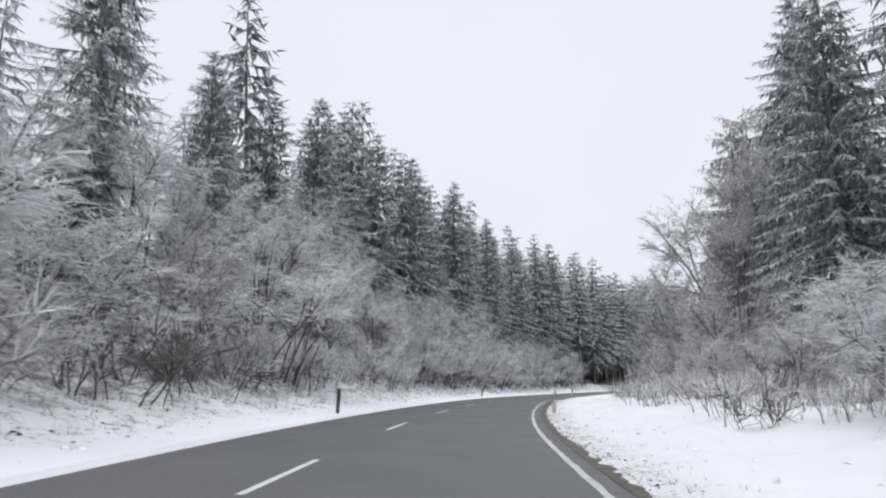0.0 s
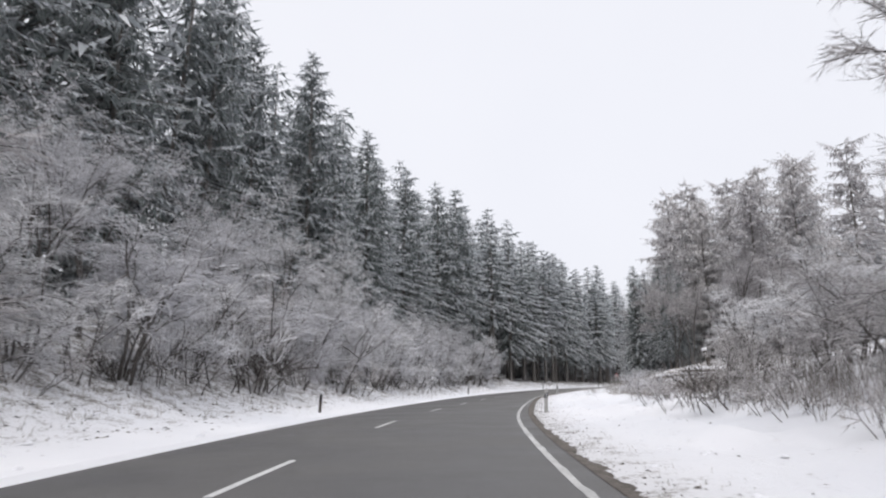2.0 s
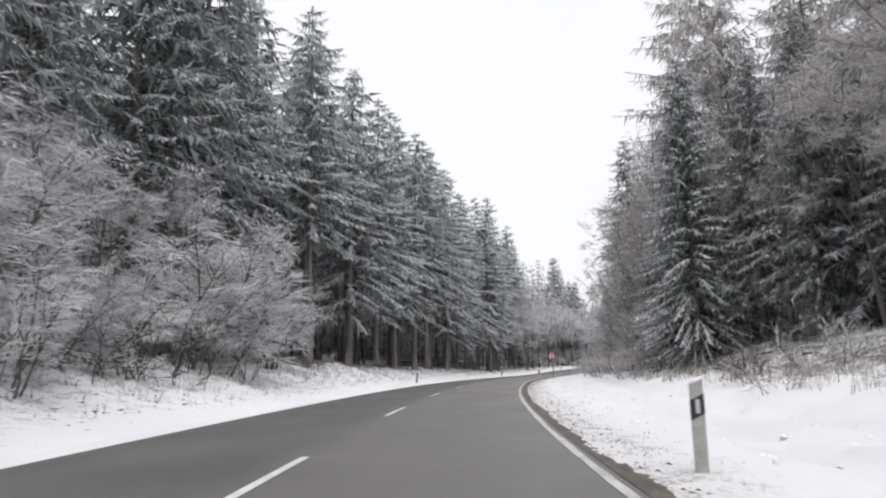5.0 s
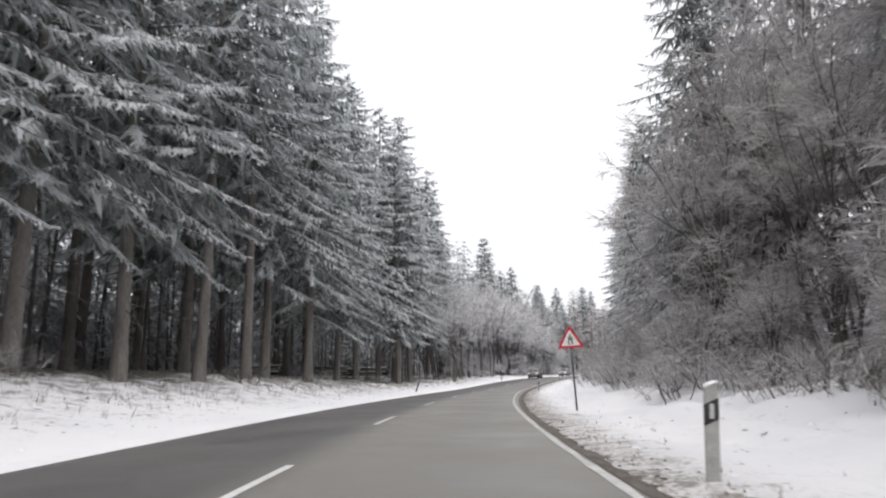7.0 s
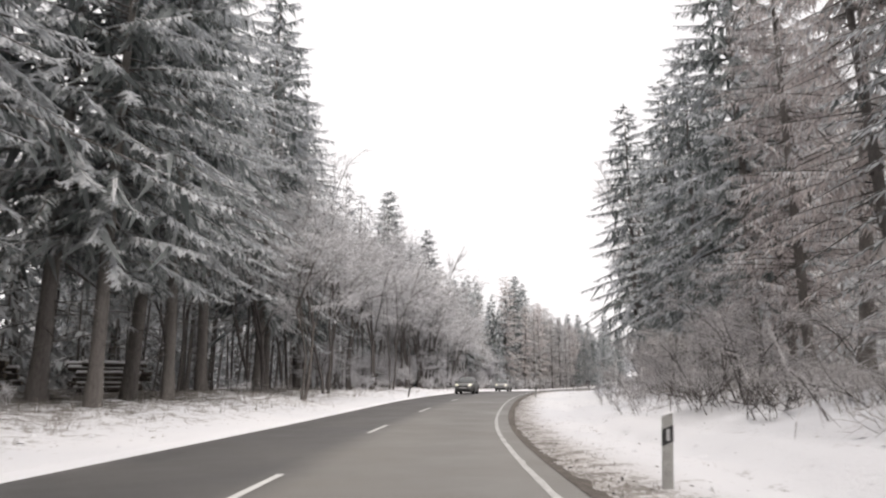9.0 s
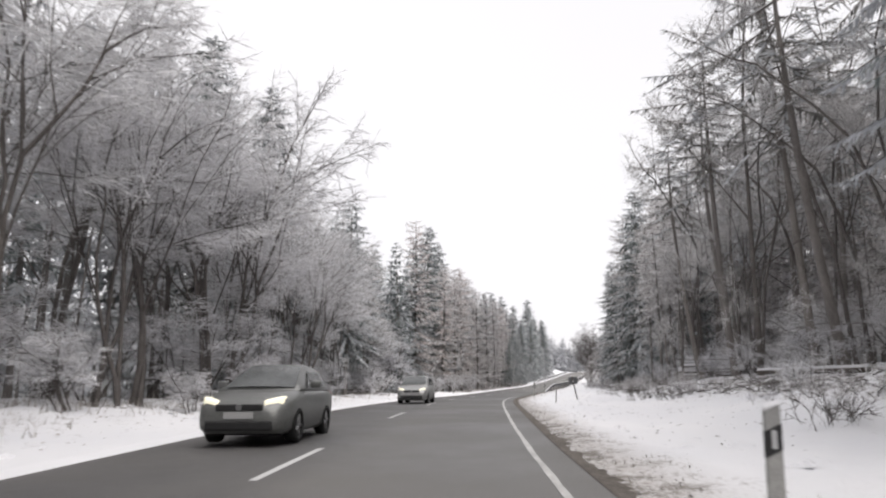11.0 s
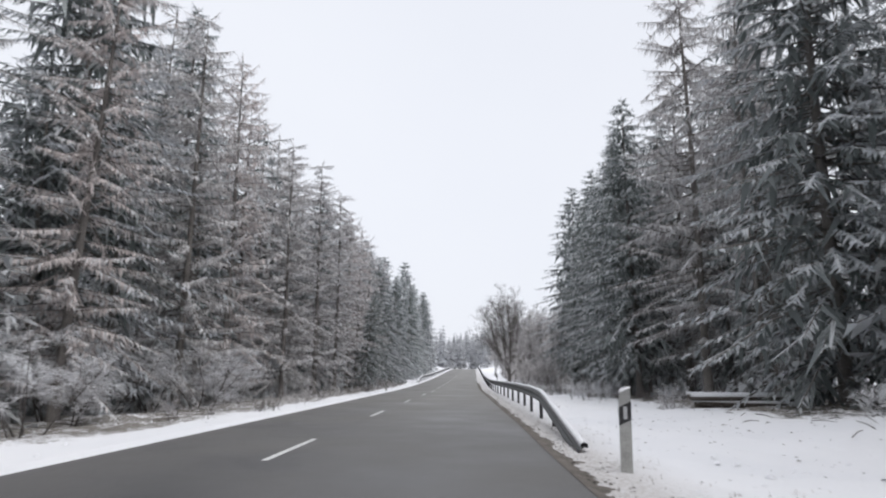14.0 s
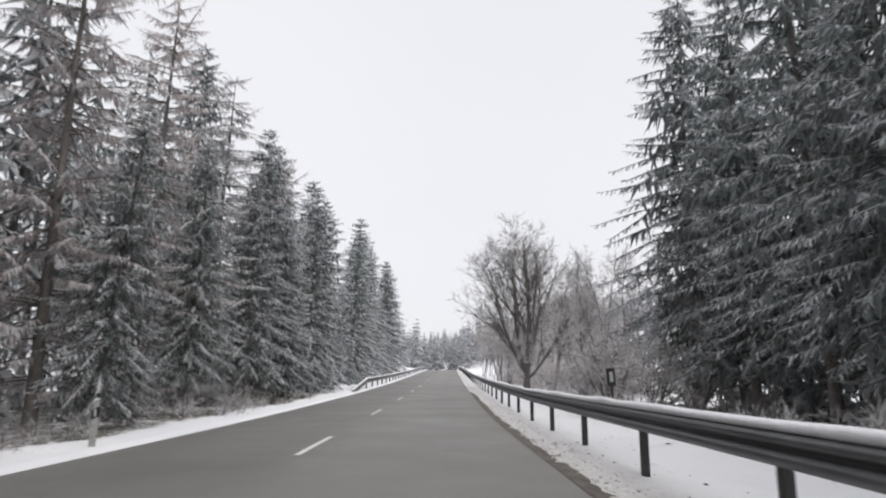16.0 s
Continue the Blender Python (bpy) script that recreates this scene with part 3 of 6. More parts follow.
def bare_tree(seed, h, stems, spread, levels, twig, twig_len, twig_mat, limb_mat=None, r0=0.05, up=0.55, kids=(3, 4), first=0.25, twig_w=0.016, ratio=0.62, wander=0.35, sag=0.0, flat=1.0, lean_out=(0.15, 0.75), norm=False, thin=0.55, bole=None, slender=0.34):
    """Meshes of a leafless shrub or tree: limbs and the fine twigs on them."""
    r = np.random.RandomState(seed)
    lv, lf, tw, top = [], [], [], []

    def grow(p, d, L, rad, level):
        n = 4 if level == 0 else (3 if level == 1 and levels > 1 else (2 if level < min(levels, 3) else 1))
        pts, q, dd = [p], p.copy(), d.copy()
        for _ in range(n):
            dd = dd + r.normal(0, wander * 0.35, 3) + np.array([0, 0, (up * 0.12 if level < 2 else -sag * 0.25)])
            dd /= np.linalg.norm(dd)
            q = q + dd * (L / n)
            pts.append(q.copy())
        pts = np.array(pts)
        radii = rad * np.linspace(1, 0.55, n + 1)
        sides = 7 if level == 0 and rad > 0.1 else (5 if rad > 0.06 else 3)
        v, f = tube(pts, radii, sides, len(lv))
        lv.extend(v.tolist())
        lf.extend(f)
        if level >= levels:
            for _ in range(twig):
                u = r.rand()
                b = pts[0] * (1 - u) + pts[-1] * u if n < 2 else np.array([np.interp(u, np.linspace(0, 1, n + 1), pts[:, k]) for k in range(3)])
                t = dd * 0.7 + r.normal(0, 0.6, 3) + np.array([0, 0, 0.25 - sag])
                t[2] *= flat
                t /= np.linalg.norm(t)
                l = twig_len * r.uniform(0.5, 1.3)
                e = np.cross(t, r.normal(0, 1, 3))
                e /= np.linalg.norm(e) + 1e-6
                w = twig_w * r.uniform(0.6, 1.4)
                tw.append([b - e * w, b + e * w, b + t * l])
                for _ in range(2):
                    b2 = b + t * l * r.uniform(0.25, 0.8)
                    t2 = t + r.normal(0, 0.7, 3) * np.array([1, 1, flat]) + np.array([0, 0, -sag * 0.5])
                    t2 /= np.linalg.norm(t2)
                    tw.append([b2 - e * w * 0.7, b2 + e * w * 0.7, b2 + t2 * l * r.uniform(0.3, 0.6)])
            return
        for c in range(r.randint(kids[0], kids[1] + 1)):
            u = first + (1 - first) * (c + r.rand()) / kids[1] if c else 1.0
            b = np.array([np.interp(u, np.linspace(0, 1, n + 1), pts[:, k]) for k in range(3)])
            t = dd + r.normal(0, 1, 3) * spread * (0.5 + 0.5 * (c > 0)) + np.array([0, 0, up * 0.5])
            if level > 1:
                t[2] *= 0.4 + 0.6 * flat
            t /= np.linalg.norm(t)
            grow(b, t, L * ratio * r.uniform(0.75, 1.2), rad * (thin if c else 0.66 if thin < 0.5 else 0.62), level + 1)

    for k in range(stems):
        a = r.uniform(0, 6.28)
        o = np.array([math.cos(a), math.sin(a), 0])
        d = np.array([0, 0, 1.0]) + o * (r.uniform(*lean_out) if stems > 1 else 0.04)
        d /= np.linalg.norm(d)
        grow(o * (r.uniform(0, 0.12) * stems if stems > 1 else 0) + np.array([0, 0, -0.15]), d, h * (bole or (0.36 if levels > 2 else 0.45)) * r.uniform(0.8, 1.15), r0 * r.uniform(0.7, 1.15), 0)
    tv, tf = tri_mesh(tw)
    if norm:
        k = h / tv[:, 2].max()
        far_out = np.percentile(np.hypot(tv[:, 0], tv[:, 1]), 96) * k
        k = np.array([k, k, k]) * [min(1, slender * h / far_out)] * np.array([1, 1, 0]) + np.array([0, 0, k])
        tv, lv = tv * k, (np.array(lv) * k).tolist()
    return [("trunk", mesh_of("trunk", lv, lf, limb_mat or LIMB, True), "forked bare limbs", "stuff" if h < 7 else ""), ("crown", mesh_of("crown", tv, tf, twig_mat), "fine twigs", "stuff")]


def oak_tree(seed, h):
    """A short bole that forks into steep stems; limbs fork three times more and end in fine twigs."""
    r = np.random.RandomState(seed)
    lv, lf, tw = [], [], []

    def limb(p, d, L, rad, level):
        n = (7, 5, 4, 2)[level]
        pts, dirs, dd = [p], [d], d.copy()
        for _ in range(n):
            dd = dd + r.normal(0, 0.075, 3) + np.array([0, 0, (0.05, 0.07, 0.06, 0.02)[level]])
            dd = dd / np.linalg.norm(dd)
            pts.append(pts[-1] + dd * (L / n))
            dirs.append(dd)
        pts = np.array(pts)
        v, f = tube(pts, rad * np.linspace(1, 0.3, n + 1), (7, 5, 3, 3)[level], len(lv))
        lv.extend(v.tolist())
        lf.extend(f)
        if level == 3:
            for _ in range(7):
                b = pts[1] + (pts[-1] - pts[1]) * r.uniform(-0.9, 1.0)
                t = dd + r.normal(0, 0.42, 3)
                e = np.cross(t, r.normal(0, 1, 3))
                e = e / np.linalg.norm(e) * 0.011
                tw.append([b - e, b + e, b + t * r.uniform(0.4, 0.85)])
            return
        count = (9, 7, 5)[level]
        turn = r.uniform(0, 6.28)
        for k in range(count):
            u = 0.2 + 0.78 * (k + r.uniform(0.2, 0.8)) / count
            a = min(n - 1, int(u * n))
            q = pts[a] + (pts[a + 1] - pts[a]) * (u * n - a)
            along = dirs[a + 1]
            turn += 2.4
            e1 = np.cross(along, [0.3, 0.2, 1.0])
            e1 = e1 / np.linalg.norm(e1)
            e2 = np.cross(along, e1)
            fork = r.uniform(0.4, 0.8)
            d2 = along * math.cos(fork) + (e1 * math.cos(turn) + e2 * math.sin(turn)) * math.sin(fork)
            limb(q, d2, L * (0.52, 0.5, 0.46)[level] * (1.15 - 0.6 * u) * r.uniform(0.8, 1.2), rad * (1 - 0.65 * u) * 0.55, level + 1)

    bole = np.array([[0, 0, -0.4], [0, 0, 0.1], [0.02, 0, 0.08 * h], [0.0, 0.02, 0.17 * h]])
    v, f = tube(bole, np.array([0.42, 0.32, 0.27, 0.12]), 10, 0)
    lv.extend(v.tolist())
    lf.extend(f)
    for k in range(7):
        a, lean = k * 2.4 + r.uniform(0, 0.5), (0.06, 0.24, 0.36, 0.5, 0.62, 0.8, 0.95)[k]
        d = np.array([math.cos(a) * math.sin(lean), math.sin(a) * math.sin(lean), math.cos(lean)])
        limb(bole[3] - [0, 0, 0.025 * h * (1 + k % 3)], d, h * (0.74 - 0.2 * lean), 0.21 - 0.1 * lean, 0)
    top = max(v[2] for v in lv)
    lv = [[c * h / top for c in v] for v in lv]
    wv, wf = tri_mesh([[c * h / top for c in tri] for tri in tw])
    return [("trunk", mesh_of("trunk", lv, lf, LIMB, True), "short forking trunk with steep limbs", ""),
            ("crown", mesh_of("crown", wv, wf, island("oak_twigs", (0.13, 0.12, 0.115), (0.38, 0.365, 0.355))), "fine bare twigs", "stuff")]


def plant(name, parts, label, category, group, places, r, tilt=1.5, size=(0.92, 1.08), sink=0.1):
    """Stands one kind of tree at the given places (s, lat, size)."""
    for s, lat, k in places:
        tree = thing(name, label, category, group)
        f = k * r.uniform(*size)
        tree.matrix_basis = Matrix.Translation(spot(s, lat, -sink)) @ Euler((radians(r.normal(0, tilt)), radians(r.normal(0, tilt)), r.uniform(0, 6.28))).to_matrix().to_4x4() @ Matrix.Scale(f, 4)
        for pname, me, plabel, pkind in parts:
            tagged(under(pname, me, tree, plabel), kind=pkind)


def stand_of(name, kinds, places, label, r):
    """Many trees deep in the wood as one mesh: bark, needles and snow."""
    vs, fs, mats, at = [], [], [], 0
    for s, lat, k in places:
        parts = kinds[r.randint(len(kinds))]
        m = np.array(Matrix.Translation(spot(s, lat, -0.1)) @ Euler((radians(r.normal(0, 1.5)), radians(r.normal(0, 1.5)), r.uniform(0, 6.28))).to_matrix().to_4x4() @ Matrix.Scale(k, 4))
        for slot, (pname, me, plabel, pkind) in enumerate(parts):
            co = np.empty(len(me.vertices) * 3)
            me.vertices.foreach_get("co", co)
            vs.append(co.reshape(-1, 3) @ m[:3, :3].T + m[:3, 3])
            f = [tuple(at + i for i in p.vertices) for p in me.polygons]
            fs.extend(f)
            mats.extend([slot] * len(f))
            at += len(me.vertices)
    me = mesh_of(name, np.concatenate(vs), fs, BARK)
    # lighter needles than at the roadside paint haze between the trunks
    me.materials.append(HAZY_NEEDLES)
    me.materials.append(SPRIG_SNOW)
    me.polygons.foreach_set("material_index", mats)
    return tagged(new(name, me), label, "woods", kind="stuff")


R = np.random.RandomState(11)
SPRUCE = [conifer(k, 28 + 1.5 * k, 1.0 + 0.4 * k, 6.4 + 0.3 * (k % 2), 54, 8, 38, ridge=0.35, snow=0.72, slim=0.62, sprig_len=0.6, width=0.3, droop=0.5, hang=0.7, top_up=0.28, rime=0.5, core=1.0, zjit=0.26, ragged=0.2) for k in range(3)]
SHADED = [conifer(30 + k, 28, 2.5 + k, 5.8, 44, 8, 34, ridge=0.3, snow=0.5, slim=0.66, sprig_len=0.6, width=0.24, droop=0.5, hang=0.8, top_up=0.2, rime=0.3, core=1.0, dead=30, zjit=0.25, feather=True) for k in range(3)]
FOREST = [conifer(20 + k, 28, 5.0 + k, 5.4, 32, 7, 52, snow=0.98, rime=0.8, ridge=0.7, dead=22, droop=0.52, hang=0.8, slim=0.62, sprig_len=0.55, width=0.27, top_up=0.2, core=1.0, zjit=0.2, feather=True) for k in range(2)]
HIGH = [conifer(24 + k, 28, 10.5 + k, 5.0, 26, 7, 46, snow=0.98, rime=0.8, ridge=0.7, dead=34, droop=0.52, hang=0.8, slim=0.62, sprig_len=0.55, width=0.27, top_up=0.2, core=0.9, zjit=0.2, feather=True) for k in range(2)]
BARE_LARCHES = [conifer(75 + k, 25, 8.5 + 2 * k, 3.3, 34, 5, 30, snow=0.0, droop=0.15, hang=0.9, width=0.15, slim=0.4, leaf=LARCH, top_up=0.25, sprig_len=0.7, ragged=0.4, snow_mat=RIME, rime=0.3, zjit=0.7, upj=0.28, core=0.3, dead=36, loose=True, bend=0.3, r0=0.19) for k in range(3)]
MID = [conifer(40 + k, 28, 8 + k, 4.0, 20, 5, 11, snow=0.6, sprig_len=1.5, width=0.34, dead=6, sides=6, slim=0.6, hang=0.7, core=0.9) for k in range(2)]
POLES = [conifer(46 + k, 21, 10 + k, 2.2, 9, 4, 8, snow=0.5, sprig_len=1.0, width=0.3, dead=16, sides=5, slim=0.5, hang=0.6, r0=0.1, lean=0.01, bend=0.12) for k in range(2)]
# the high rime share also imitates mist in the undergrowth
THICKET = [conifer(48 + k, 8.5, 0.3, 2.5, 10, 5, 7, snow=0.35, sprig_len=1.05, width=0.42, sides=5, slim=0.6, hang=0.7, core=0.9, rime=0.45) for k in range(2)]
YOUNG = [conifer(50 + k, 13, 0.6, 3.4, 22, 7, 40, ridge=0.7, snow=0.75, sprig_len=0.75, width=0.25, slim=0.7, droop=0.5, hang=0.7, top_up=0.2, core=0.8) for k in range(2)]
LARCHES = [conifer(60 + k, 26, 2.2 + 0.8 * k, 4.3, 46, 6, 60, snow=0.0, droop=0.2, hang=1.1, width=0.19, slim=0.42, leaf=LARCH if k != 1 else RUST, top_up=0.2, sprig_len=0.52, ragged=0.28, snow_mat=RIME, rime=0.38, zjit=0.9, upj=0.28, core=0.5, dead=14, loose=True) for k in range(3)]
FAR_LARCHES = [conifer(65 + k, 26, 2.2 + 0.8 * k, 5.6, 40, 7, 24, snow=0.0, droop=0.2, hang=1.0, width=0.3, slim=0.42, leaf=LARCH, top_up=0.2, sprig_len=0.85, ragged=0.2, snow_mat=RIME, rime=0.18, zjit=0.9, upj=0.28, core=0.9, dead=6, loose=True) for k in range(3)]
PINES = [conifer(70 + k, 24, 12.0 + 2 * k, 3.4, 14, 5, 36, snow=0.4, droop=0.05, hang=0.4, width=0.18, slim=0.35, leaf=BROWN_NEEDLES, ragged=0.7, lean=0.05, bend=0.7, dead=26, sprig_len=0.8, upj=0.3) for k in range(2)]
SHRUBS = [bare_tree(80 + k, 4.6 + 0.5 * k, 5, 0.62, 3, 8, 0.5, RIME, r0=0.045, up=0.4, kids=(3, 4), sag=0.34, twig_w=0.014, flat=0.36, ratio=0.6) for k in range(3)]
GREY_SHRUBS = [bare_tree(84 + k, 4.6 + 0.5 * k, 5, 0.62, 3, 8, 0.5, GREY_TWIG, r0=0.04, up=0.45, kids=(3, 4), sag=0.25, twig_w=0.012, flat=0.5, ratio=0.6) for k in range(2)]
RIMED = [bare_tree(90 + k, 13.0, 2, 0.5, 4, 11, 0.62, RIME, r0=0.12, up=0.5, kids=(3, 4), sag=0.28, thin=0.45, twig_w=0.014, ratio=0.66, flat=0.42, lean_out=(0.04, 0.22), norm=True, first=0.3) for k in range(3)]
GREY = [bare_tree(95 + k, 13.0, 2, 0.5, 4, 9, 0.62, GREY_TWIG, r0=0.1, up=0.55, kids=(3, 4), sag=0.2, twig_w=0.013, ratio=0.62, flat=0.5, lean_out=(0.04, 0.22), norm=True, first=0.22, thin=0.42) for k in range(3)]
TALL = [bare_tree(101 + k, 21.0, 1, 0.7, 4, 9, 0.9, FROST_TWIG, r0=0.17, up=0.5, kids=(3, 5), sag=0.0, twig_w=0.011, ratio=0.5, norm=True, first=0.4, wander=0.3, thin=0.36, bole=0.6) for k in range(3)]
OAK = oak_tree(326, 14.6)
BRUSH = [bare_tree(120 + k, 1.7, 9, 0.6, 1, 7, 0.7, (DARK_TWIG, RIME, GREY_TWIG)[k], r0=0.018, up=0.4, kids=(2, 3), sag=0.1, twig_w=0.012) for k in range(3)]

def row(s0, s1, step, lat, jit=0.8, k=1.0, kj=0.08):
    out, s = [], s0
    while s < s1:
        out.append((s + R.normal(0, step * 0.18), lat + R.normal(0, jit), k * (1 + R.normal(0, kj))))
        s += step * R.uniform(0.8, 1.2)
    return out


def deal(places, kinds, name, label, category, group):
    picks = R.randint(0, len(kinds), len(places))
    for k, parts in enumerate(kinds):
        plant(name, parts, label, category, group, [p for p, q in zip(places, picks) if q == k], R)


def grown(rows, kinds, name, label, category, group, tilt=0.8):
    """Stands trees at (s, lat, height in metres)."""
    tops = [max(v.co.z for v in parts[0][1].vertices) for parts in kinds]
    for s, lat, h in rows:
        k = R.randint(len(kinds))
        plant(name, kinds[k], label, category, group, [(s, lat, h / tops[k])], R, tilt, (1.0, 1.0))


L_SPRUCE = "tall dark green spruce with snow on its drooping boughs"
L_MID = "slender spruce deeper in the snowy wood"
L_LARCH = "grey-brown larch with hoarfrost on hanging twigs"
# left bank: spruces behind the shrubs
grown([(23, -16.2, 18), (37, -19, 18.3), (44, -22.5, 19), (52.3, -23.1, 21.9), (60.4, -22.8, 25.3), (66, -23.5, 26.5), (70.3, -24, 29), (75.1, -21.8, 28), (83.3, -20.6, 28), (90.5, -20.5, 26.5), (99.3, -19.3, 30.6),
       (105.5, -19.5, 26.5), (112, -18.3, 28), (118.5, -19.5, 26), (124.5, -18.8, 27.5), (130.5, -18.3, 26.5), (136.7, -17.5, 29.4), (141.7, -16.6, 30.3),
       (79, -26, 26), (94, -25, 27), (108, -25, 27), (48, -26, 20)], SPRUCE, "spruce", L_SPRUCE, "spruce", "spruces on the bank")
deal(row(55, 135, 5.0, -24, 1.5, 1.05), MID, "spruce", L_MID, "spruce", "spruces in the wood")
stand_of("deep_wood", MID, row(20, 130, 8, -32, 2, 0.8) + row(140, 320, 7, -31, 1.8, 1.0) + row(318, 470, 8, -25, 1.5, 0.62), "tall snowy spruces deep in the wood", R)
# left wood: bare trunks below, boughs out over the verge
grown([(150, -17.5, 28), (159.1, -16.6, 31.8), (155, -14.6, 27), (179, -12.3, 28), (183.8, -12.2, 28.5)], HIGH, "spruce", "tall spruce with a long bare trunk and snowy crown", "spruce", "spruces at the wood's edge")
grown([(164, -14.4, 29), (169.5, -13.6, 28), (174.5, -13.2, 29), (184.5, -16, 31), (189.5, -13.6, 29), (193.3, -12.2, 28), (199, -14.2, 29.5), (204.1, -13.8, 27.5), (210, -14, 29),
       (217.7, -12.1, 27), (218.2, -14.5, 30.8), (223, -12.4, 25), (223.8, -14.6, 32.6), (231, -15.2, 31), (237.5, -15, 29.5), (242, -16.5, 29), (247, -16.2, 26)], FOREST, "spruce", "tall spruce with bare lower trunk and snowy boughs", "spruce", "spruces at the wood's edge")
deal(row(140, 222, 6.5, -19.0, 1.0, 1.0) + row(140, 224, 6.0, -24.5, 1.2, 1.0) + row(226, 300, 7.5, -27, 1.2, 0.8), MID, "spruce", L_MID, "spruce", "spruces in the wood")
# left: rimed broadleaf trees, then larches and spruces
stand_of("wood_interior", POLES, row(140, 300, 2.6, -21.5, 1.2, 0.9, 0.15) + row(232, 312, 2.4, -19.0, 1.2, 0.7, 0.15) + row(140, 300, 3.2, -27.5, 1.5, 0.9, 0.15), "dense stand of thin bare-stemmed spruces behind the roadside trees", R)
stand_of("undergrowth", THICKET, row(140, 318, 2.6, -29.5, 1.0, 0.9, 0.2) + row(146, 242, 2.6, -24.5, 1.0, 0.95, 0.15) + row(140, 262, 2.8, -34, 1.0, 1.5, 0.15) + row(140, 300, 3.0, -41, 1.5, 1.9, 0.15) + row(286, 330, 2.4, -18, 0.8, 1.0, 0.15) + row(282, 334, 2.4, -22.5, 0.8, 1.1, 0.15) + row(318, 400, 3.0, -13.2, 0.8, 0.62, 0.2) + row(318, 400, 3.6, -16.5, 0.8, 0.9, 0.15), "young shaded spruces among the trunks of the wood", R)
deal(row(231, 262, 4.0, -11.8, 0.8, 1.2, 0.12) + row(262, 284, 4.4, -12.4, 0.9, 1.12, 0.12) + row(284, 298, 4.5, -14.0, 0.8, 1.1, 0.1) + [(272, -12.6, 1.12), (279, -12.6, 1.08), (286, -13.4, 1.0), (293, -14, 0.95), (303, -13.5, 0.8), (308, -14.8, 0.8)] + row(230, 300, 6.0, -16.2, 1.0, 1.25), RIMED, "rimed_tree", "leafless tree white with hoarfrost beside the road", "tree", "rimed trees")
grown([(286, -16, 23), (312, -18, 17.6), (316.2, -18, 17.4), (307, -20, 18), (292, -25, 31.5), (306, -26, 26.3), (375.5, -37.7, 29.7), (378.5, -46, 31), (384.6, -48, 32)],
      SPRUCE, "spruce", L_SPRUCE, "spruce", "spruces by the larches")
grown([(299.3, -14, 18.5), (303.5, -17, 18)], FOREST, "spruce", "tall spruce with bare lower trunk and snowy boughs", "spruce", "spruces by the larches")
grown([(294, -16.5, 19), (306, -14.2, 15.5)], LARCHES, "larch", L_LARCH, "larch", "larches by the larger spruces")
grown([(320.8, -15.6, 15.2), (313.5, -12.5, 8)], YOUNG, "spruce", "bushy young spruce, boughs heavy with snow", "spruce", "young spruces")
grown([(323.2, -13.7, 22.2), (327.5, -15.5, 18), (330.5, -12, 17), (339, -12, 18.5), (345, -12.2, 19.7), (351, -10.8, 16.5), (356.7, -10.1, 17), (361.5, -9.6, 16), (371, -10.4, 17), (377, -10.6, 16.5), (384, -11, 16.5), (396, -11, 16),
       (341, -15, 20), (352.5, -14.2, 20), (358, -14, 20), (363, -14.5, 20), (370, -15, 19.5)], LARCHES, "larch", L_LARCH, "larch", "larches along the road")
grown([(335.5, -15.6, 24.4), (348, -16.7, 24.7), (366, -12.4, 18), (389.6, -14.2, 21.3), (391, -10.3, 16), (399.5, -12.5, 17), (401, -9.8, 15), (407, -10, 16), (413, -16, 22.8), (416, -13.3, 20.3), (423, -10, 16.5), (431, -10.5, 17), (439, -10.5, 18), (448, -11, 19.5),
       (457, -14.8, 25.6), (460, -10.5, 19), (468, -10.5, 19)], SPRUCE, "spruce", L_SPRUCE, "spruce", "spruces along the straight")
deal(row(318, 400, 4.6, -14.5, 0.8, 0.62) + row(318, 470, 5.5, -19.5, 1.2, 0.62), MID, "spruce", L_MID, "spruce", "spruces in the wood")

deal([(371, -8.8, 0.3), (377, -8.8, 0.34), (385, -9.2, 0.38), (392, -9.2, 0.45)], SHADED, "spruce", "dark spruce with little snow on its boughs", "spruce", "spruces along the straight")

# right side
grown([(32, 15.6, 19), (38.5, 16.5, 21.5), (30, 19.5, 23), (45, 19.5, 22), (23, 18, 21)], SPRUCE, "spruce", L_SPRUCE, "spruce", "spruces on the right bank")
grown([(47, 15, 17.5), (53.3, 17.4, 20.2), (50, 19, 18), (57.5, 18, 17.5)], FAR_LARCHES, "larch", L_LARCH, "larch", "larches on the right bank")
grown([(122, 22, 18.5), (124, 26.2, 22), (127, 19.5, 20), (128.8, 23, 22.6), (133, 18.8, 24.3), (138, 20, 22), (143, 18, 22.5), (148, 20, 22), (137, 25, 22), (100, 28, 18), (105, 25, 18), (110, 22.5, 17.5), (116, 23, 18.5), (113, 27, 20), (119, 29, 21)],
      FAR_LARCHES, "larch", L_LARCH, "larch", "larches on the mound")
deal([(53, 11.2, 0.8), (44, 14.2, 1.0), (48.5, 14.4, 1.05), (38, 15, 1.05), (92, 23, 0.7), (100, 23, 0.8), (106, 20, 0.85), (112, 16, 0.9), (118, 15, 0.9), (124, 15, 1.0), (130, 14, 1.0), (137, 13.5, 1.0), (144, 12.5, 1.05)], GREY, "bare_tree", "leafless tree grey with hoarfrost", "tree", "bare trees on the right bank")
deal([(127, 17, 0.8), (134, 15.6, 1.0)], YOUNG, "spruce", "bushy young spruce on the mound", "spruce", "young spruces")
deal(row(150, 204, 4.8, 12.3, 0.7, 1.05) + row(150, 200, 6, 15.0, 1.0, 1.3), GREY, "bare_tree", "leafless tree grey with hoarfrost", "tree", "bare trees on the right bank")
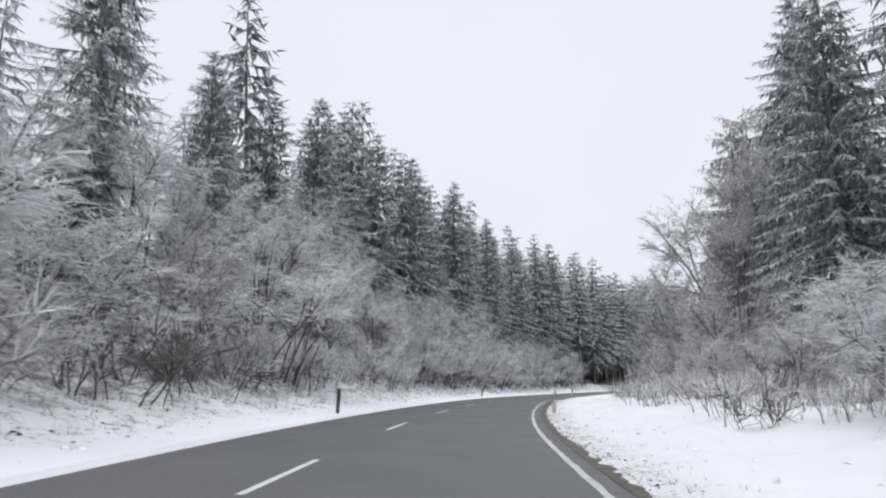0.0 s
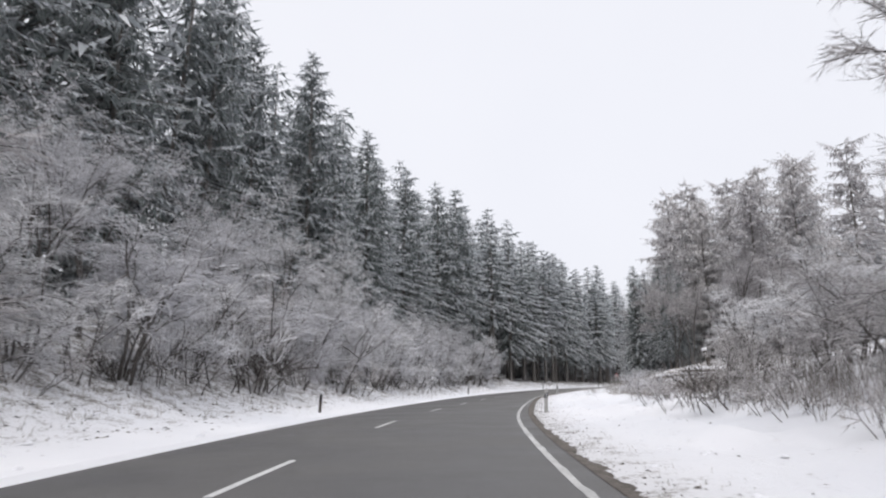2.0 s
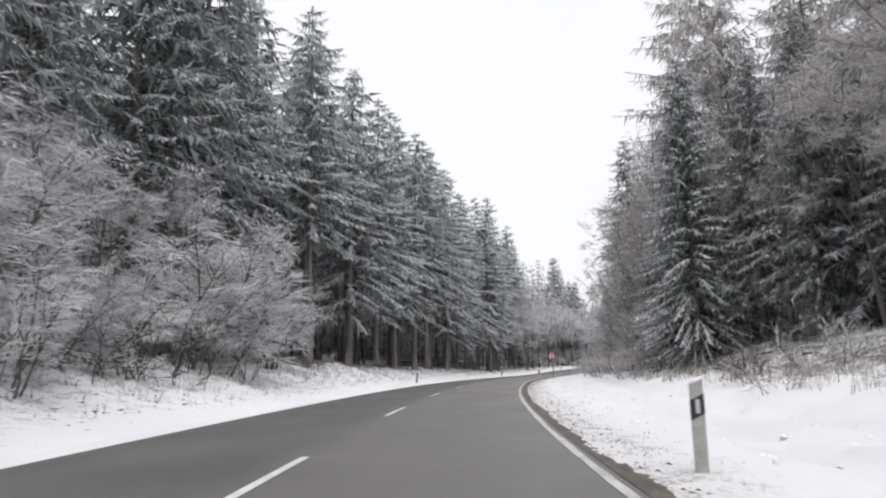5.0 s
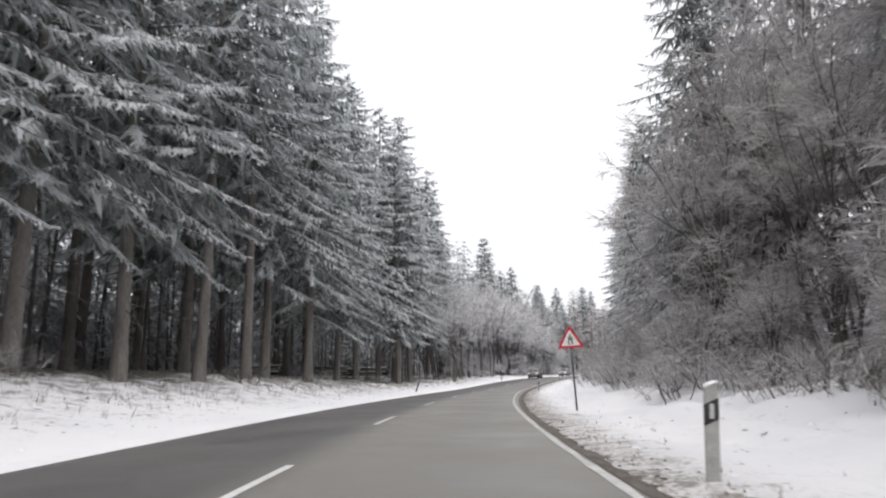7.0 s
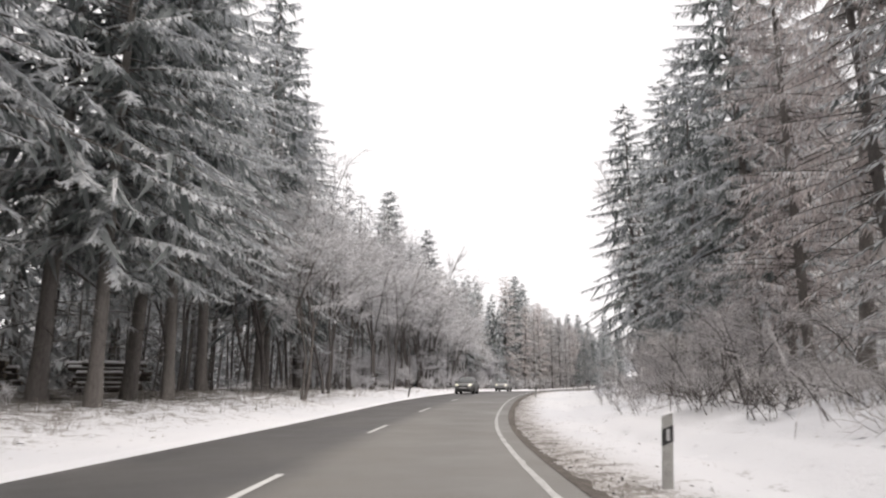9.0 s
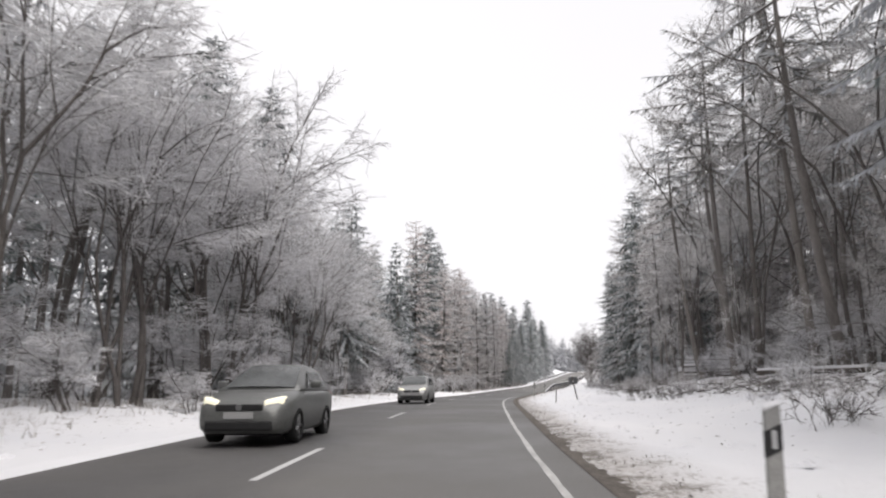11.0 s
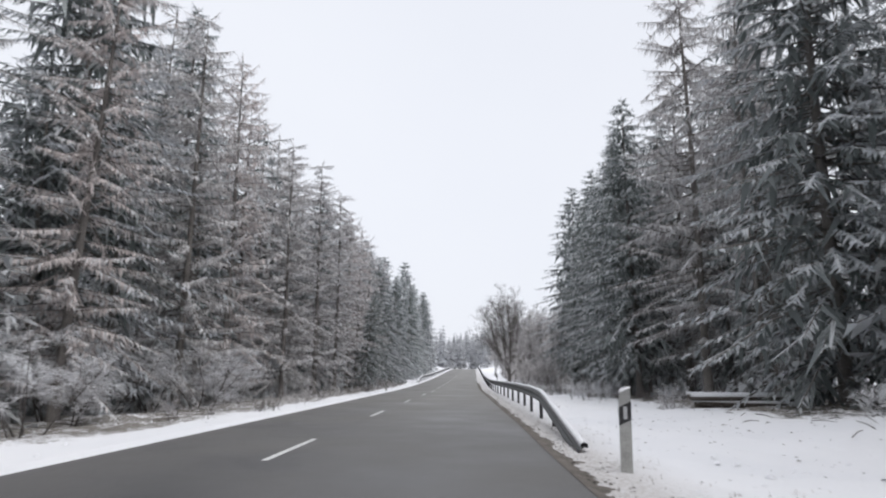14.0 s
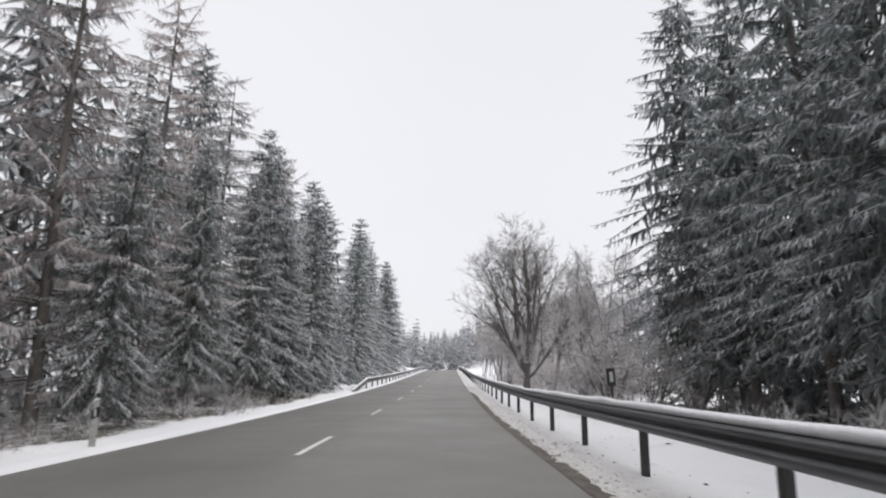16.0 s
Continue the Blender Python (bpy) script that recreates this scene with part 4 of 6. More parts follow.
deal(row(150, 190, 6, 17, 1.2, 1.0), FAR_LARCHES, "larch", L_LARCH, "larch", "larches on the right bank")
deal([(142, 10.6, 0.5), (146, 12, 0.55), (200, 15.5, 0.7), (170, 15.5, 0.7)], SPRUCE, "spruce", L_SPRUCE, "spruce", "spruces on the right bank")
grown([(186, 12.2, 26.5), (210.5, 13.2, 22.5), (141, 10.6, 16.5)], SPRUCE, "spruce", "tall dark spruce among bare trees", "spruce", "spruces on the right bank")
grown([(229.4, 13.5, 25.8), (236, 12.4, 21), (243, 12, 22), (252, 10.9, 24), (240, 15, 22)], FOREST, "spruce", "tall spruce with bare lower trunk and snowy boughs", "spruce", "spruces on the right bank")
deal([(209, 13.6, 0.75), (216, 13, 0.8), (223, 13.2, 0.78), (228, 14.5, 0.75)], LARCHES[1:2], "larch", "rust-brown larch with hoarfrost on hanging twigs", "larch", "larches on the right bank")
deal(row(206, 232, 5, 15.5, 1.0, 0.9, 0.1) + row(246, 300, 4.2, 15.0, 1.0, 0.95, 0.12) + row(246, 312, 6, 18.5, 1.0, 1.05), TALL, "bare_tree", "tall leafless tree with a curved dark trunk", "tree", "tall bare trees on the bank")
stand_of("undergrowth", THICKET, row(150, 245, 3.6, 19.5, 1.0, 0.8, 0.2) + row(328, 396, 2.6, 16.0, 0.9, 0.9, 0.2) + row(350, 398, 2.8, 19.5, 0.9, 1.0, 0.2), "young shaded spruces behind the trees of the bank", R)
stand_of("wood_interior", POLES, row(246, 330, 3.0, 23, 1.5, 0.9, 0.15) + row(335, 392, 3.0, 16.2, 0.8, 0.8, 0.15) + row(300, 345, 2.0, 20, 1.2, 0.95, 0.15), "dense stand of thin bare-stemmed spruces on the bank", R)
deal(row(210, 222, 6, 14.5, 1.2, 0.95) + row(246, 300, 7, 23, 1.5, 1.0), PINES, "pine", "tall pine with bare leaning trunk and thin crown", "pine", "pines on the right bank")
grown([(336.5, 14.7, 27.6), (331, 18, 22)], SPRUCE, "spruce", L_SPRUCE, "spruce", "spruces along the right edge")
grown([(348, 13.7, 27), (353.5, 14.5, 22)], LARCHES, "larch", L_LARCH, "larch", "larches along the right edge")
grown([(304, 15.5, 17), (308, 14.2, 17.5), (310.5, 17, 19), (313.1, 16, 20.2), (316, 18.5, 21), (318.6, 16, 21.8), (322, 17, 22), (325, 17.5, 23), (329.5, 17, 24), (327, 14.8, 18), (342.5, 14.4, 22), (345, 16, 24)], BARE_LARCHES, "larch", "slim larch with bare trunk and thin frosted crown", "larch", "larches by the clearing")
grown([(258, 14.5, 21), (263, 16, 23), (268.5, 14, 22), (274, 15.5, 23), (280, 13.8, 21), (285.5, 15.5, 22), (291, 14.6, 20)], PINES, "pine", "tall pine with bare leaning trunk and dark crown", "pine", "pines on the right bank")
deal([(119, 15.5, 0.4), (124, 14.6, 0.44), (129, 15.5, 0.48), (135, 14, 0.5), (140, 13.4, 0.5)], SHADED, "spruce", "dark spruce with low boughs on the mound", "spruce", "spruces on the mound")
grown([(354.5, 11.6, 21), (359, 15, 22), (362, 12.8, 21), (367.5, 13.9, 22.5), (372, 13, 20), (377.3, 13.8, 23.5), (383, 13.6, 22), (388, 12.9, 24.2), (322, 19.5, 24), (381, 17, 22), (373, 17, 22), (365, 17, 22), (349, 17.5, 24), (391, 16.5, 22)],
      SHADED, "spruce", "dark green spruce with thin snow on drooping boughs", "spruce", "spruces along the right edge")
deal(row(246, 318, 5.5, 25, 1.5, 0.9), FAR_LARCHES, "larch", L_LARCH, "larch", "larches deeper in the wood")
deal([(310, 21, 0.95), (318, 21, 0.95), (334, 19, 0.95)], BARE_LARCHES, "larch", L_LARCH, "larch", "larches by the clearing")
deal(row(10, 60, 7, 24, 1.5, 0.85) + row(320, 400, 6.0, 25, 2, 0.95), MID, "spruce", L_MID, "spruce", "spruces in the wood")
stand_of("deep_wood", MID, row(112, 150, 8, 29, 2, 0.62) + row(150, 200, 7.5, 27, 2, 0.85) + row(240, 400, 9, 32, 2, 1.0), "tall snowy spruces deep in the wood", R)
plant("oak", OAK, "round-crowned leafless oak beside the guard rail", "tree", "", [(406, 6.3, 1.0)], R, 0.5, (1.0, 1.0))
deal([(399, 5.6, 0.4), (414, 9.5, 0.75), (393, 9.5, 0.8), (396, 11, 0.9), (388, 10.8, 0.75), (404, 12, 0.9), (424, 8, 0.8), (434, 10, 0.9), (446, 9, 0.8), (460, 8, 0.9), (418, 13, 0.9), (430, 14, 1.0)], GREY, "bare_tree", "slim leafless tree behind the guard rail", "tree", "bare trees by the rail")

deal(row(446, 500, 4.5, 9.0, 1.2, 0.75, 0.15) + row(446, 505, 4.5, 14.5, 1.5, 0.95, 0.15) + row(440, 505, 5.0, 21, 1.5, 1.1, 0.12), RIMED + GREY, "rimed_tree", "leafless tree pale grey with hoarfrost behind the oak", "tree", "rimed trees below the road")

# shrubs
L_SHRUB = "leafless shrub covered in white hoarfrost"
deal([(331, -12.4, 0.8), (334.5, -13.0, 0.9), (338, -12.6, 0.7), (341.5, -13.2, 0.85), (347, -12.8, 0.6)], SHRUBS, "shrub", L_SHRUB, "shrub", "shrubs under the larches")
deal(row(84, 144, 3.6, -12.6, 0.8, 1.55, 0.15) + row(84, 140, 4.5, -11.2, 0.5, 0.8, 0.2), SHRUBS, "shrub", L_SHRUB, "shrub", "shrubs on the left bank")
deal(row(8, 84, 4.6, -12.4, 0.8, 1.45, 0.18) + row(6, 84, 5.5, -11.2, 0.5, 0.75, 0.2), SHRUBS + GREY_SHRUBS[:1], "shrub", L_SHRUB, "shrub", "shrubs on the left bank")
deal(row(9, 60, 4.4, -14.0, 0.8, 0.86, 0.12) + row(60, 140, 4.8, -14.4, 0.8, 0.72, 0.12), RIMED, "rimed_tree", "low leafless tree white with hoarfrost", "tree", "rimed trees on the bank")
deal(row(14, 72, 3.8, 9.8, 0.5, 0.8, 0.15) + row(10, 74, 4.6, 12.2, 0.8, 1.2, 0.15), GREY_SHRUBS + SHRUBS[:1], "shrub", "leafless shrub grey with thin hoarfrost", "shrub", "shrubs on the right bank")
deal(row(146, 200, 4.4, 9.2, 0.5, 0.9, 0.15) + row(148, 204, 5, 10.8, 0.5, 1.35, 0.15) + row(198, 246, 4.0, 9.2, 0.7, 0.75, 0.2) + row(380, 470, 4.5, 10, 1.5, 0.85, 0.2) + row(384, 470, 5, 13, 1.5, 1.1, 0.2), GREY_SHRUBS, "shrub", "leafless shrub grey with thin hoarfrost", "shrub", "grey shrubs along the wood")
deal(row(246, 300, 7, 13.5, 0.8, 0.55, 0.2) + row(246, 310, 6, -10.0, 1.0, 0.55, 0.2) + [(302.2, 13.7, 0.42)] + row(247, 306, 5, -13.8, 0.8, 1.15, 0.2) + row(248, 310, 5, 19.8, 1.0, 1.1, 0.2) + row(318, 400, 6, -11.5, 1.0, 0.6, 0.2), SHRUBS, "shrub", L_SHRUB, "shrub", "shrubs along the wood")
deal(row(0, 134, 3.6, -10.9, 0.6, 1.5, 0.25) + row(12, 78, 3.4, 7.9, 0.4, 0.95, 0.2) + row(97, 132, 3.0, 9.0, 0.9, 0.7, 0.2) + row(140, 240, 4, 7.5, 0.4, 0.8, 0.2) + row(250, 340, 6, 12.5, 1.0, 0.7, 0.2) + row(150, 330, 7, -12.5, 1.2, 0.7, 0.2) + row(340, 400, 3, 8.5, 1.0, 0.9, 0.2) + row(255, 290, 2.2, 9.8, 0.8, 0.6, 0.25), BRUSH, "brush", "low tangle of frosted stalks and twigs", "shrub", "low brush")

deal(row(146, 238, 2.2, 8.7, 0.6, 1.25, 0.2), BRUSH[2:], "brush", "low grey tangle of frosted stalks and twigs", "shrub", "low brush")
deal(row(284, 314, 1.9, 11.6, 0.9, 0.75, 0.25), BRUSH[2:], "brush", "low grey tangle of frosted stalks and twigs", "shrub", "brush on the right bank")
deal(row(330, 390, 2.2, -7.9, 0.5, 0.55, 0.25), BRUSH[:1] + BRUSH[2:], "brush", "low dark tangle of bare stalks", "shrub", "low brush")


def distant_woods():
    """Far forest on the slopes: firs of many small jagged boughs."""
    r = np.random.RandomState(5)
    tris = []
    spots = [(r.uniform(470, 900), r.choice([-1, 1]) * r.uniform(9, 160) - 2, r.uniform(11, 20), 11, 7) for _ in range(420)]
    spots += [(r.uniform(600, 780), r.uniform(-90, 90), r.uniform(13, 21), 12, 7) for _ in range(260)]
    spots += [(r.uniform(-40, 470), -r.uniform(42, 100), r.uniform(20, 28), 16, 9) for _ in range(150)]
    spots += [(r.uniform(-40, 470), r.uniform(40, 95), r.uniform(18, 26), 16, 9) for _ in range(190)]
    for s, lat, h, tiers, n in spots:
        p = np.array(spot(s, lat))
        tris.append([p + [0.25, 0, -0.5], p + [-0.25, 0, -0.5], p + [0, 0, h]])
        tris.append([p + [0, 0.25, -0.5], p + [0, -0.25, -0.5], p + [0, 0, h]])
        for t in range(tiers):
            z0 = h * (0.14 + 0.86 * t / tiers)
            rad = 0.16 * h * (1 - t / tiers) ** 0.65 + 0.2
            a = r.uniform(0, 6.28)
            for k in range(n):
                b0 = a + 6.283 * (k + r.uniform(-0.3, 0.3)) / n
                rr = rad * r.uniform(0.6, 1.25)
                w = rr * 3.4 / n
                c, d = math.cos(b0), math.sin(b0)
                q = p + [0, 0, min(z0 + rad * 0.5, h)]
                m = p + [rr * 0.55 * c, rr * 0.55 * d, z0 + rad * 0.15]
                tip = p + [rr * c, rr * d, z0 - rad * r.uniform(0.1, 0.35)]
                tris.append([q, m + [-d * w, c * w, -0.1 * rad], tip])
                tris.append([q, tip, m + [d * w, -c * w, -0.1 * rad]])
    v, f = tri_mesh(tris)
    # the pale grey holds the haze of distance as well as frost
    return new("distant_woods", mesh_of("distant_woods", v, f, island("hazed_woods", (0.42, 0.43, 0.44), (0.68, 0.69, 0.70))))


tagged(distant_woods(), "far conifer woods, hoarfrost and distance haze in their pale grey colour", "woods", kind="stuff")

# ------------------------------------------------------------------ road markings and verge
PAINT_S = [0, 30, 66, 97, 150, 170, 200, 268, 300, 318]
PAINT_LAT = [1.40, 1.38, 1.30, 1.53, 1.6, 1.6, 1.32, 1.15, 1.15, 1.1]
MID_LAT = ([0, 60, 85, 105, 150, 175, 205, 240, 290, 315, 345, 370], [-2.6, -2.75, -2.4, -2.0, -2.08, -2.2, -2.3, -2.4, -2.65, -2.85, -2.6, -2.3])


def edge_line():
    """The solid line along the right edge; it ends under grit where the rail begins."""
    s = np.arange(-40, 303, 0.5)
    lat = np.interp(s, PAINT_S, PAINT_LAT)
    r = np.random.RandomState(2)
    v, f = [], []
    for k, (a, l) in enumerate(zip(s, lat)):
        w0, w1 = 0.057 + r.normal(0, 0.006), 0.057 + r.normal(0, 0.012)
        for o in (-w0, w1):
            x, y, z = road_height(np.array(a), np.array(l + o))
            v.append((float(x), float(y), float(z) + 0.005))
        if k:
            f.append((2 * k - 2, 2 * k - 1, 2 * k + 1, 2 * k))
    ob = new("road_marking", mesh_of("road_marking", v, f, EDGE_PAINT))
    return tagged(ob, "worn solid white edge line on the asphalt", "marking", kind="structure")


edge_line()
anchors = [-42, 21.4, 52.6, 74.8, 104.5, 148.2, 170.3, 193.7, 218, 289.2, 313.2, 368.5, 460.0]
for a, b in zip(anchors[:-1], anchors[1:]):
    n = max(1, round((b - a) / 11))
    for k in range(n):
        e = a + (b - a) * k / n
        lat = float(np.interp(e, *MID_LAT))
        dash = strip("road_marking", e - 3.45, e, lat - 0.057, lat + 0.057, LINE, 0.005)
        tagged(dash, "white dash of the broken centre line", "marking", "centre line dashes", "structure")


def shoulder():
    """The strip of wet earth and grit that the tyres have thrown up along the right edge."""
    def height(S, L):
        x, y, z = on_line(S, L)
        d = L - EDGE_R
        return x, y, z - 0.02 + 0.04 * np.clip(d, 0, 1) + waves(x, y, 8, [(1.7, 0.01), (0.5, 0.012)]) * (d > 0.02)
    ob, S, L = sheet("shoulder", np.arange(-10, 400, 0.16), EDGE_R + np.array([-0.05, 0.05, 0.13, 0.21, 0.3, 0.42]), DIRT, height)
    # frayed outer border
    r = np.random.RandomState(4)
    co = np.empty(len(ob.data.vertices) * 3)
    ob.data.vertices.foreach_get("co", co)
    co = co.reshape(-1, 3)
    outer = L > EDGE_R + 0.1
    co[outer, 2] -= r.uniform(0, 0.05, outer.sum()) + 0.22 * (L[outer] - EDGE_R - 0.1)
    ob.data.vertices.foreach_set("co", co.ravel())
    return tagged(ob, "frayed strip of wet dark earth beside the asphalt", "shoulder", kind="structure")


shoulder()


def scattered(name, count, where, size, mat, seed, label, category, stretch=0.5):
    """Small lumps lying about: each a squashed octahedron."""
    r = np.random.RandomState(seed)
    s, lat = where(r, count)
    x, y, z = ground_at(s, lat)
    sz = size * np.minimum(r.lognormal(0, 0.45, count), 2.2)
    base = np.array([(1, 0, 0), (-1, 0, 0), (0, 1, 0), (0, -1, 0), (0, 0, 0.7), (0, 0, -0.5)])
    tri = np.array([(0, 2, 4), (2, 1, 4), (1, 3, 4), (3, 0, 4)])
    a = r.uniform(0, 6.28, count)
    pts = base[None] * sz[:, None, None] * r.uniform(0.5, 1.2, (count, 6, 1)) * np.array([1, stretch, 0.6])
    rot = np.stack([np.stack([np.cos(a), -np.sin(a)], -1), np.stack([np.sin(a), np.cos(a)], -1)], 1)
    pts[..., :2] = np.einsum("nij,nkj->nki", rot, pts[..., :2])
    pts += np.stack([x, y, z], -1)[:, None]
    f = (tri[None] + (np.arange(count) * 6)[:, None, None]).reshape(-1, 3)
    return tagged(new(name, mesh_of(name, pts.reshape(-1, 3), f, mat)), label, category, kind="stuff")


scattered("clods", 8000, lambda r, n: (r.uniform(0, 385, n), EDGE_R + 0.05 + np.abs(r.normal(0.15, 0.4, n))), 0.026, STONE, 6, "dark clods and grit along the road's edge", "clods")
scattered("bark_bits", 1500, lambda r, n: (r.uniform(256, 335, n), 4.6 + r.gamma(2.0, 1.6, n)), 0.03, STONE, 16, "bark chips and clods strewn on the snow", "bark chips")
scattered("leaf_litter", 1600, lambda r, n: (r.uniform(5, 380, n), EDGE_R + 0.6 + r.gamma(1.5, 1.6, n)), 0.028, STONE, 7, "dead leaves and clods lying on the snow", "litter", 0.8)
scattered("bank_litter", 8000, lambda r, n: (r.uniform(2, 300, n), EDGE_L - 0.8 - r.gamma(2.0, 1.7, n)), 0.036, GRASS, 9, "dead leaves and grass tussocks in the snow", "litter", 0.7)
scattered("bank_clods", 4500, lambda r, n: (r.uniform(0, 150, n), EDGE_L - 1.6 - r.gamma(2.2, 1.4, n)), 0.05, STONE, 16, "dark leaf clumps and stones in the snowy bank", "litter", 0.6)
scattered("snow_lumps", 5500, lambda r, n: (r.uniform(0, 380, n), np.where(r.rand(n) < 0.6, EDGE_L - 0.3 - r.gamma(2, 2.0, n), EDGE_R + 0.7 + r.gamma(2, 1.6, n))), 0.07, SNOW, 10, "small lumps of snow on the verges", "snow", 0.8)


def grass(name, count, where, seed, label, tall=0.45):
    """Withered blades and stalks through the snow, in tufts of three."""
    r = np.random.RandomState(seed)
    s, lat = where(r, count)
    x, y, z = ground_at(s, lat)
    tris = []
    for px, py, pz in zip(x, y, z):
        p = np.array([px, py, pz - 0.03])
        for _ in range(4):
            a = r.uniform(0, 6.28)
            q = p + np.array([r.normal(0, 0.09), r.normal(0, 0.09), 0])
            h = tall * r.uniform(0.35, 1.3)
            e = np.array([math.cos(a), math.sin(a), 0]) * 0.011
            tris.append([q - e, q + e, q + np.array([r.normal(0, 0.22) * h, r.normal(0, 0.22) * h, h])])
    v, f = tri_mesh(tris)
    return tagged(new(name, mesh_of(name, v, f, GRASS)), label, "grass", kind="stuff")


grass("bank_grass", 6500, lambda r, n: (r.uniform(0, 300, n), EDGE_L - 1.8 - r.gamma(3.0, 1.7, n)), 12, "withered grass through the snow of the left bank", 0.32)
grass("verge_grass", 4600, lambda r, n: (r.uniform(8, 240, n), EDGE_R + 5.6 + r.gamma(2.4, 1.3, n)), 13, "tall withered stalks along the right bank", 0.6)
grass("reeds", 1500, lambda r, n: (r.uniform(14, 84, n), 8.6 + r.gamma(2.0, 0.9, n)), 15, "tall withered reeds grey with hoarfrost", 1.15)
grass("edge_grass", 1300, lambda r, n: (r.uniform(0, 330, n), EDGE_R + 0.35 + np.abs(r.normal(0, 0.75, n))), 14, "short dead grass beside the asphalt", 0.085)

# ------------------------------------------------------------------ delineator posts, sign, guard rails
POST_WHITE = mottled("post_plastic", (0.22, 0.22, 0.21), (0.46, 0.46, 0.44), 6.0, 0.5, 0.4, fine=60, bump=0.1, dist=0.002)
POST_BLACK = mottled("post_black", (0.014, 0.014, 0.015), (0.035, 0.035, 0.036), 8.0, 0.45, 0.4)
REFLECTOR = mottled("reflector", (0.42, 0.43, 0.44), (0.62, 0.62, 0.62), 30.0, 0.25, 0.6)
STEEL = mottled("galvanised_steel", (0.085, 0.087, 0.09), (0.17, 0.173, 0.178), 3.0, 0.5, 0.5, 0.55, fine=40, bump=0.15, dist=0.004)
DARK_STEEL = mottled("weathered_steel", (0.03, 0.03, 0.032), (0.085, 0.083, 0.082), 4.0, 0.6, 0.4, 0.3, fine=40)
SIGN_RED = mottled("sign_red", (0.48, 0.02, 0.035), (0.62, 0.035, 0.05), 5.0, 0.4, 0.4)
SIGN_WHITE = mottled("sign_white", (0.66, 0.66, 0.66), (0.80, 0.80, 0.80), 5.0, 0.4, 0.4)
WOOD_STAKE = mottled("stake_wood", (0.045, 0.038, 0.032), (0.13, 0.115, 0.10), 8.0, 0.85, 0.2, fine=50, bump=0.5, dist=0.005, stretch=(1, 1, 0.2))


def post_section(z, w=0.08, d=0.06):
    """The post's cross-section: a rounded triangle, flat side to the traffic."""
    return [(-w, -d, z), (w, -d, z), (w, -0.4 * d, z), (0.35 * w, d, z), (-0.35 * w, d, z), (-w, -0.4 * d, z)]


def prism(levels):
    bm = bmesh.new()
    rings = [[bm.verts.new(p) for p in ring] for ring in levels]
    for a, b in zip(rings[:-1], rings[1:]):
        for k in range(len(a)):
            j = (k + 1) % len(a)
            bm.faces.new((a[k], a[j], b[j], b[k]))
    bm.faces.new(list(reversed(rings[0])))
    bm.faces.new(rings[-1])
    return bm


def slanted(z, w, d, slope):
    return [(x, y, zz + slope * x) for x, y, zz in post_section(z, w, d)]


def delineator(dark=False):
    p = thing("delineator_post", "white plastic roadside post with black band and snow cap" if not dark else "roadside delineator post seen from its dark side", "post", "delineator posts")
    body = POST_WHITE if not dark else WOOD_STAKE
    part("shaft", prism([post_section(-0.25), post_section(0.3), slanted(0.66, 0.08, 0.06, 0.5)]), body, p)
    part("band", prism([slanted(0.655, 0.083, 0.063, 0.5), slanted(0.90, 0.083, 0.063, 0.5)]), POST_BLACK, p, "slanted black band")
    part("head", prism([slanted(0.895, 0.08, 0.06, 0.5), slanted(1.08, 0.077, 0.058, 0.5)]), POST_WHITE if not dark else DARK_STEEL, p)
    part("reflector", box(bmesh.new(), -0.026, 0.026, -0.074, -0.06, 0.70, 0.87, 0.004), REFLECTOR, p, "upright grey reflector")
    bm = prism([slanted(1.078, 0.08, 0.062, 0.5), slanted(1.10, 0.084, 0.066, 0.45), slanted(1.125, 0.05, 0.035, 0.3)])
    part("snow_cap", bm, SNOW, p, "small cap of snow", True)
    return p


post_a, post_b = delineator(), delineator(True)
rp = np.random.RandomState(21)


def stand(ob, s, lat, turn=0.0, lean=(0.0, 0.0), dz=0.0, size=1.0):
    return Matrix.Translation(spot(s, lat, dz)) @ Euler((0, 0, radians(heading(s) + turn))).to_matrix().to_4x4() @ Euler((radians(lean[0]), radians(lean[1]), 0)).to_matrix().to_4x4() @ Matrix.Scale(size, 4)


RIGHT_POSTS = [(30.6, 2.3), (69.8, 2.42), (114, 2.6), (157.7, 2.55), (204.9, 2.8), (248, 2.7), (302.5, 2.6), (320.2, 2.5)]
LEFT_POSTS = [(25.9, -6.25), (68.1, -6.55), (113.2, -6.85), (156.0, -6.5), (203, -6.85), (243, -6.2), (300, -7.7), (318.5, -7.9), (366, -6.15)]
LEANS = {68.1: -4, 113.2: -3, 156.0: -8, 203: -20, 243: -10, 300: -14, 318.5: 3, 366: 0}
post_a.matrix_basis = stand(post_a, *RIGHT_POSTS[0], 0, (0, 3), 0.0, 0.9)
for s, lat in RIGHT_POSTS[1:]:
    copy_thing(post_a, stand(post_a, s, lat, rp.normal(0, 4), (rp.normal(0, 1.0), rp.normal(2.0, 1.2)), 0.0, {302.5: 1.2, 320.2: 1.12, 204.9: 0.92}.get(s, 0.97)))
post_b.matrix_basis = stand(post_b, *LEFT_POSTS[0], 180, (0, -2), 0.0, 0.9)
for s, lat in LEFT_POSTS[1:]:
    copy_thing(post_a if s > 300 else post_b, stand(post_b, s, lat, 180 if s < 300 else 0, (rp.normal(0, 1), LEANS[s]), 0.0, 0.76 if s < 300 else 0.82))


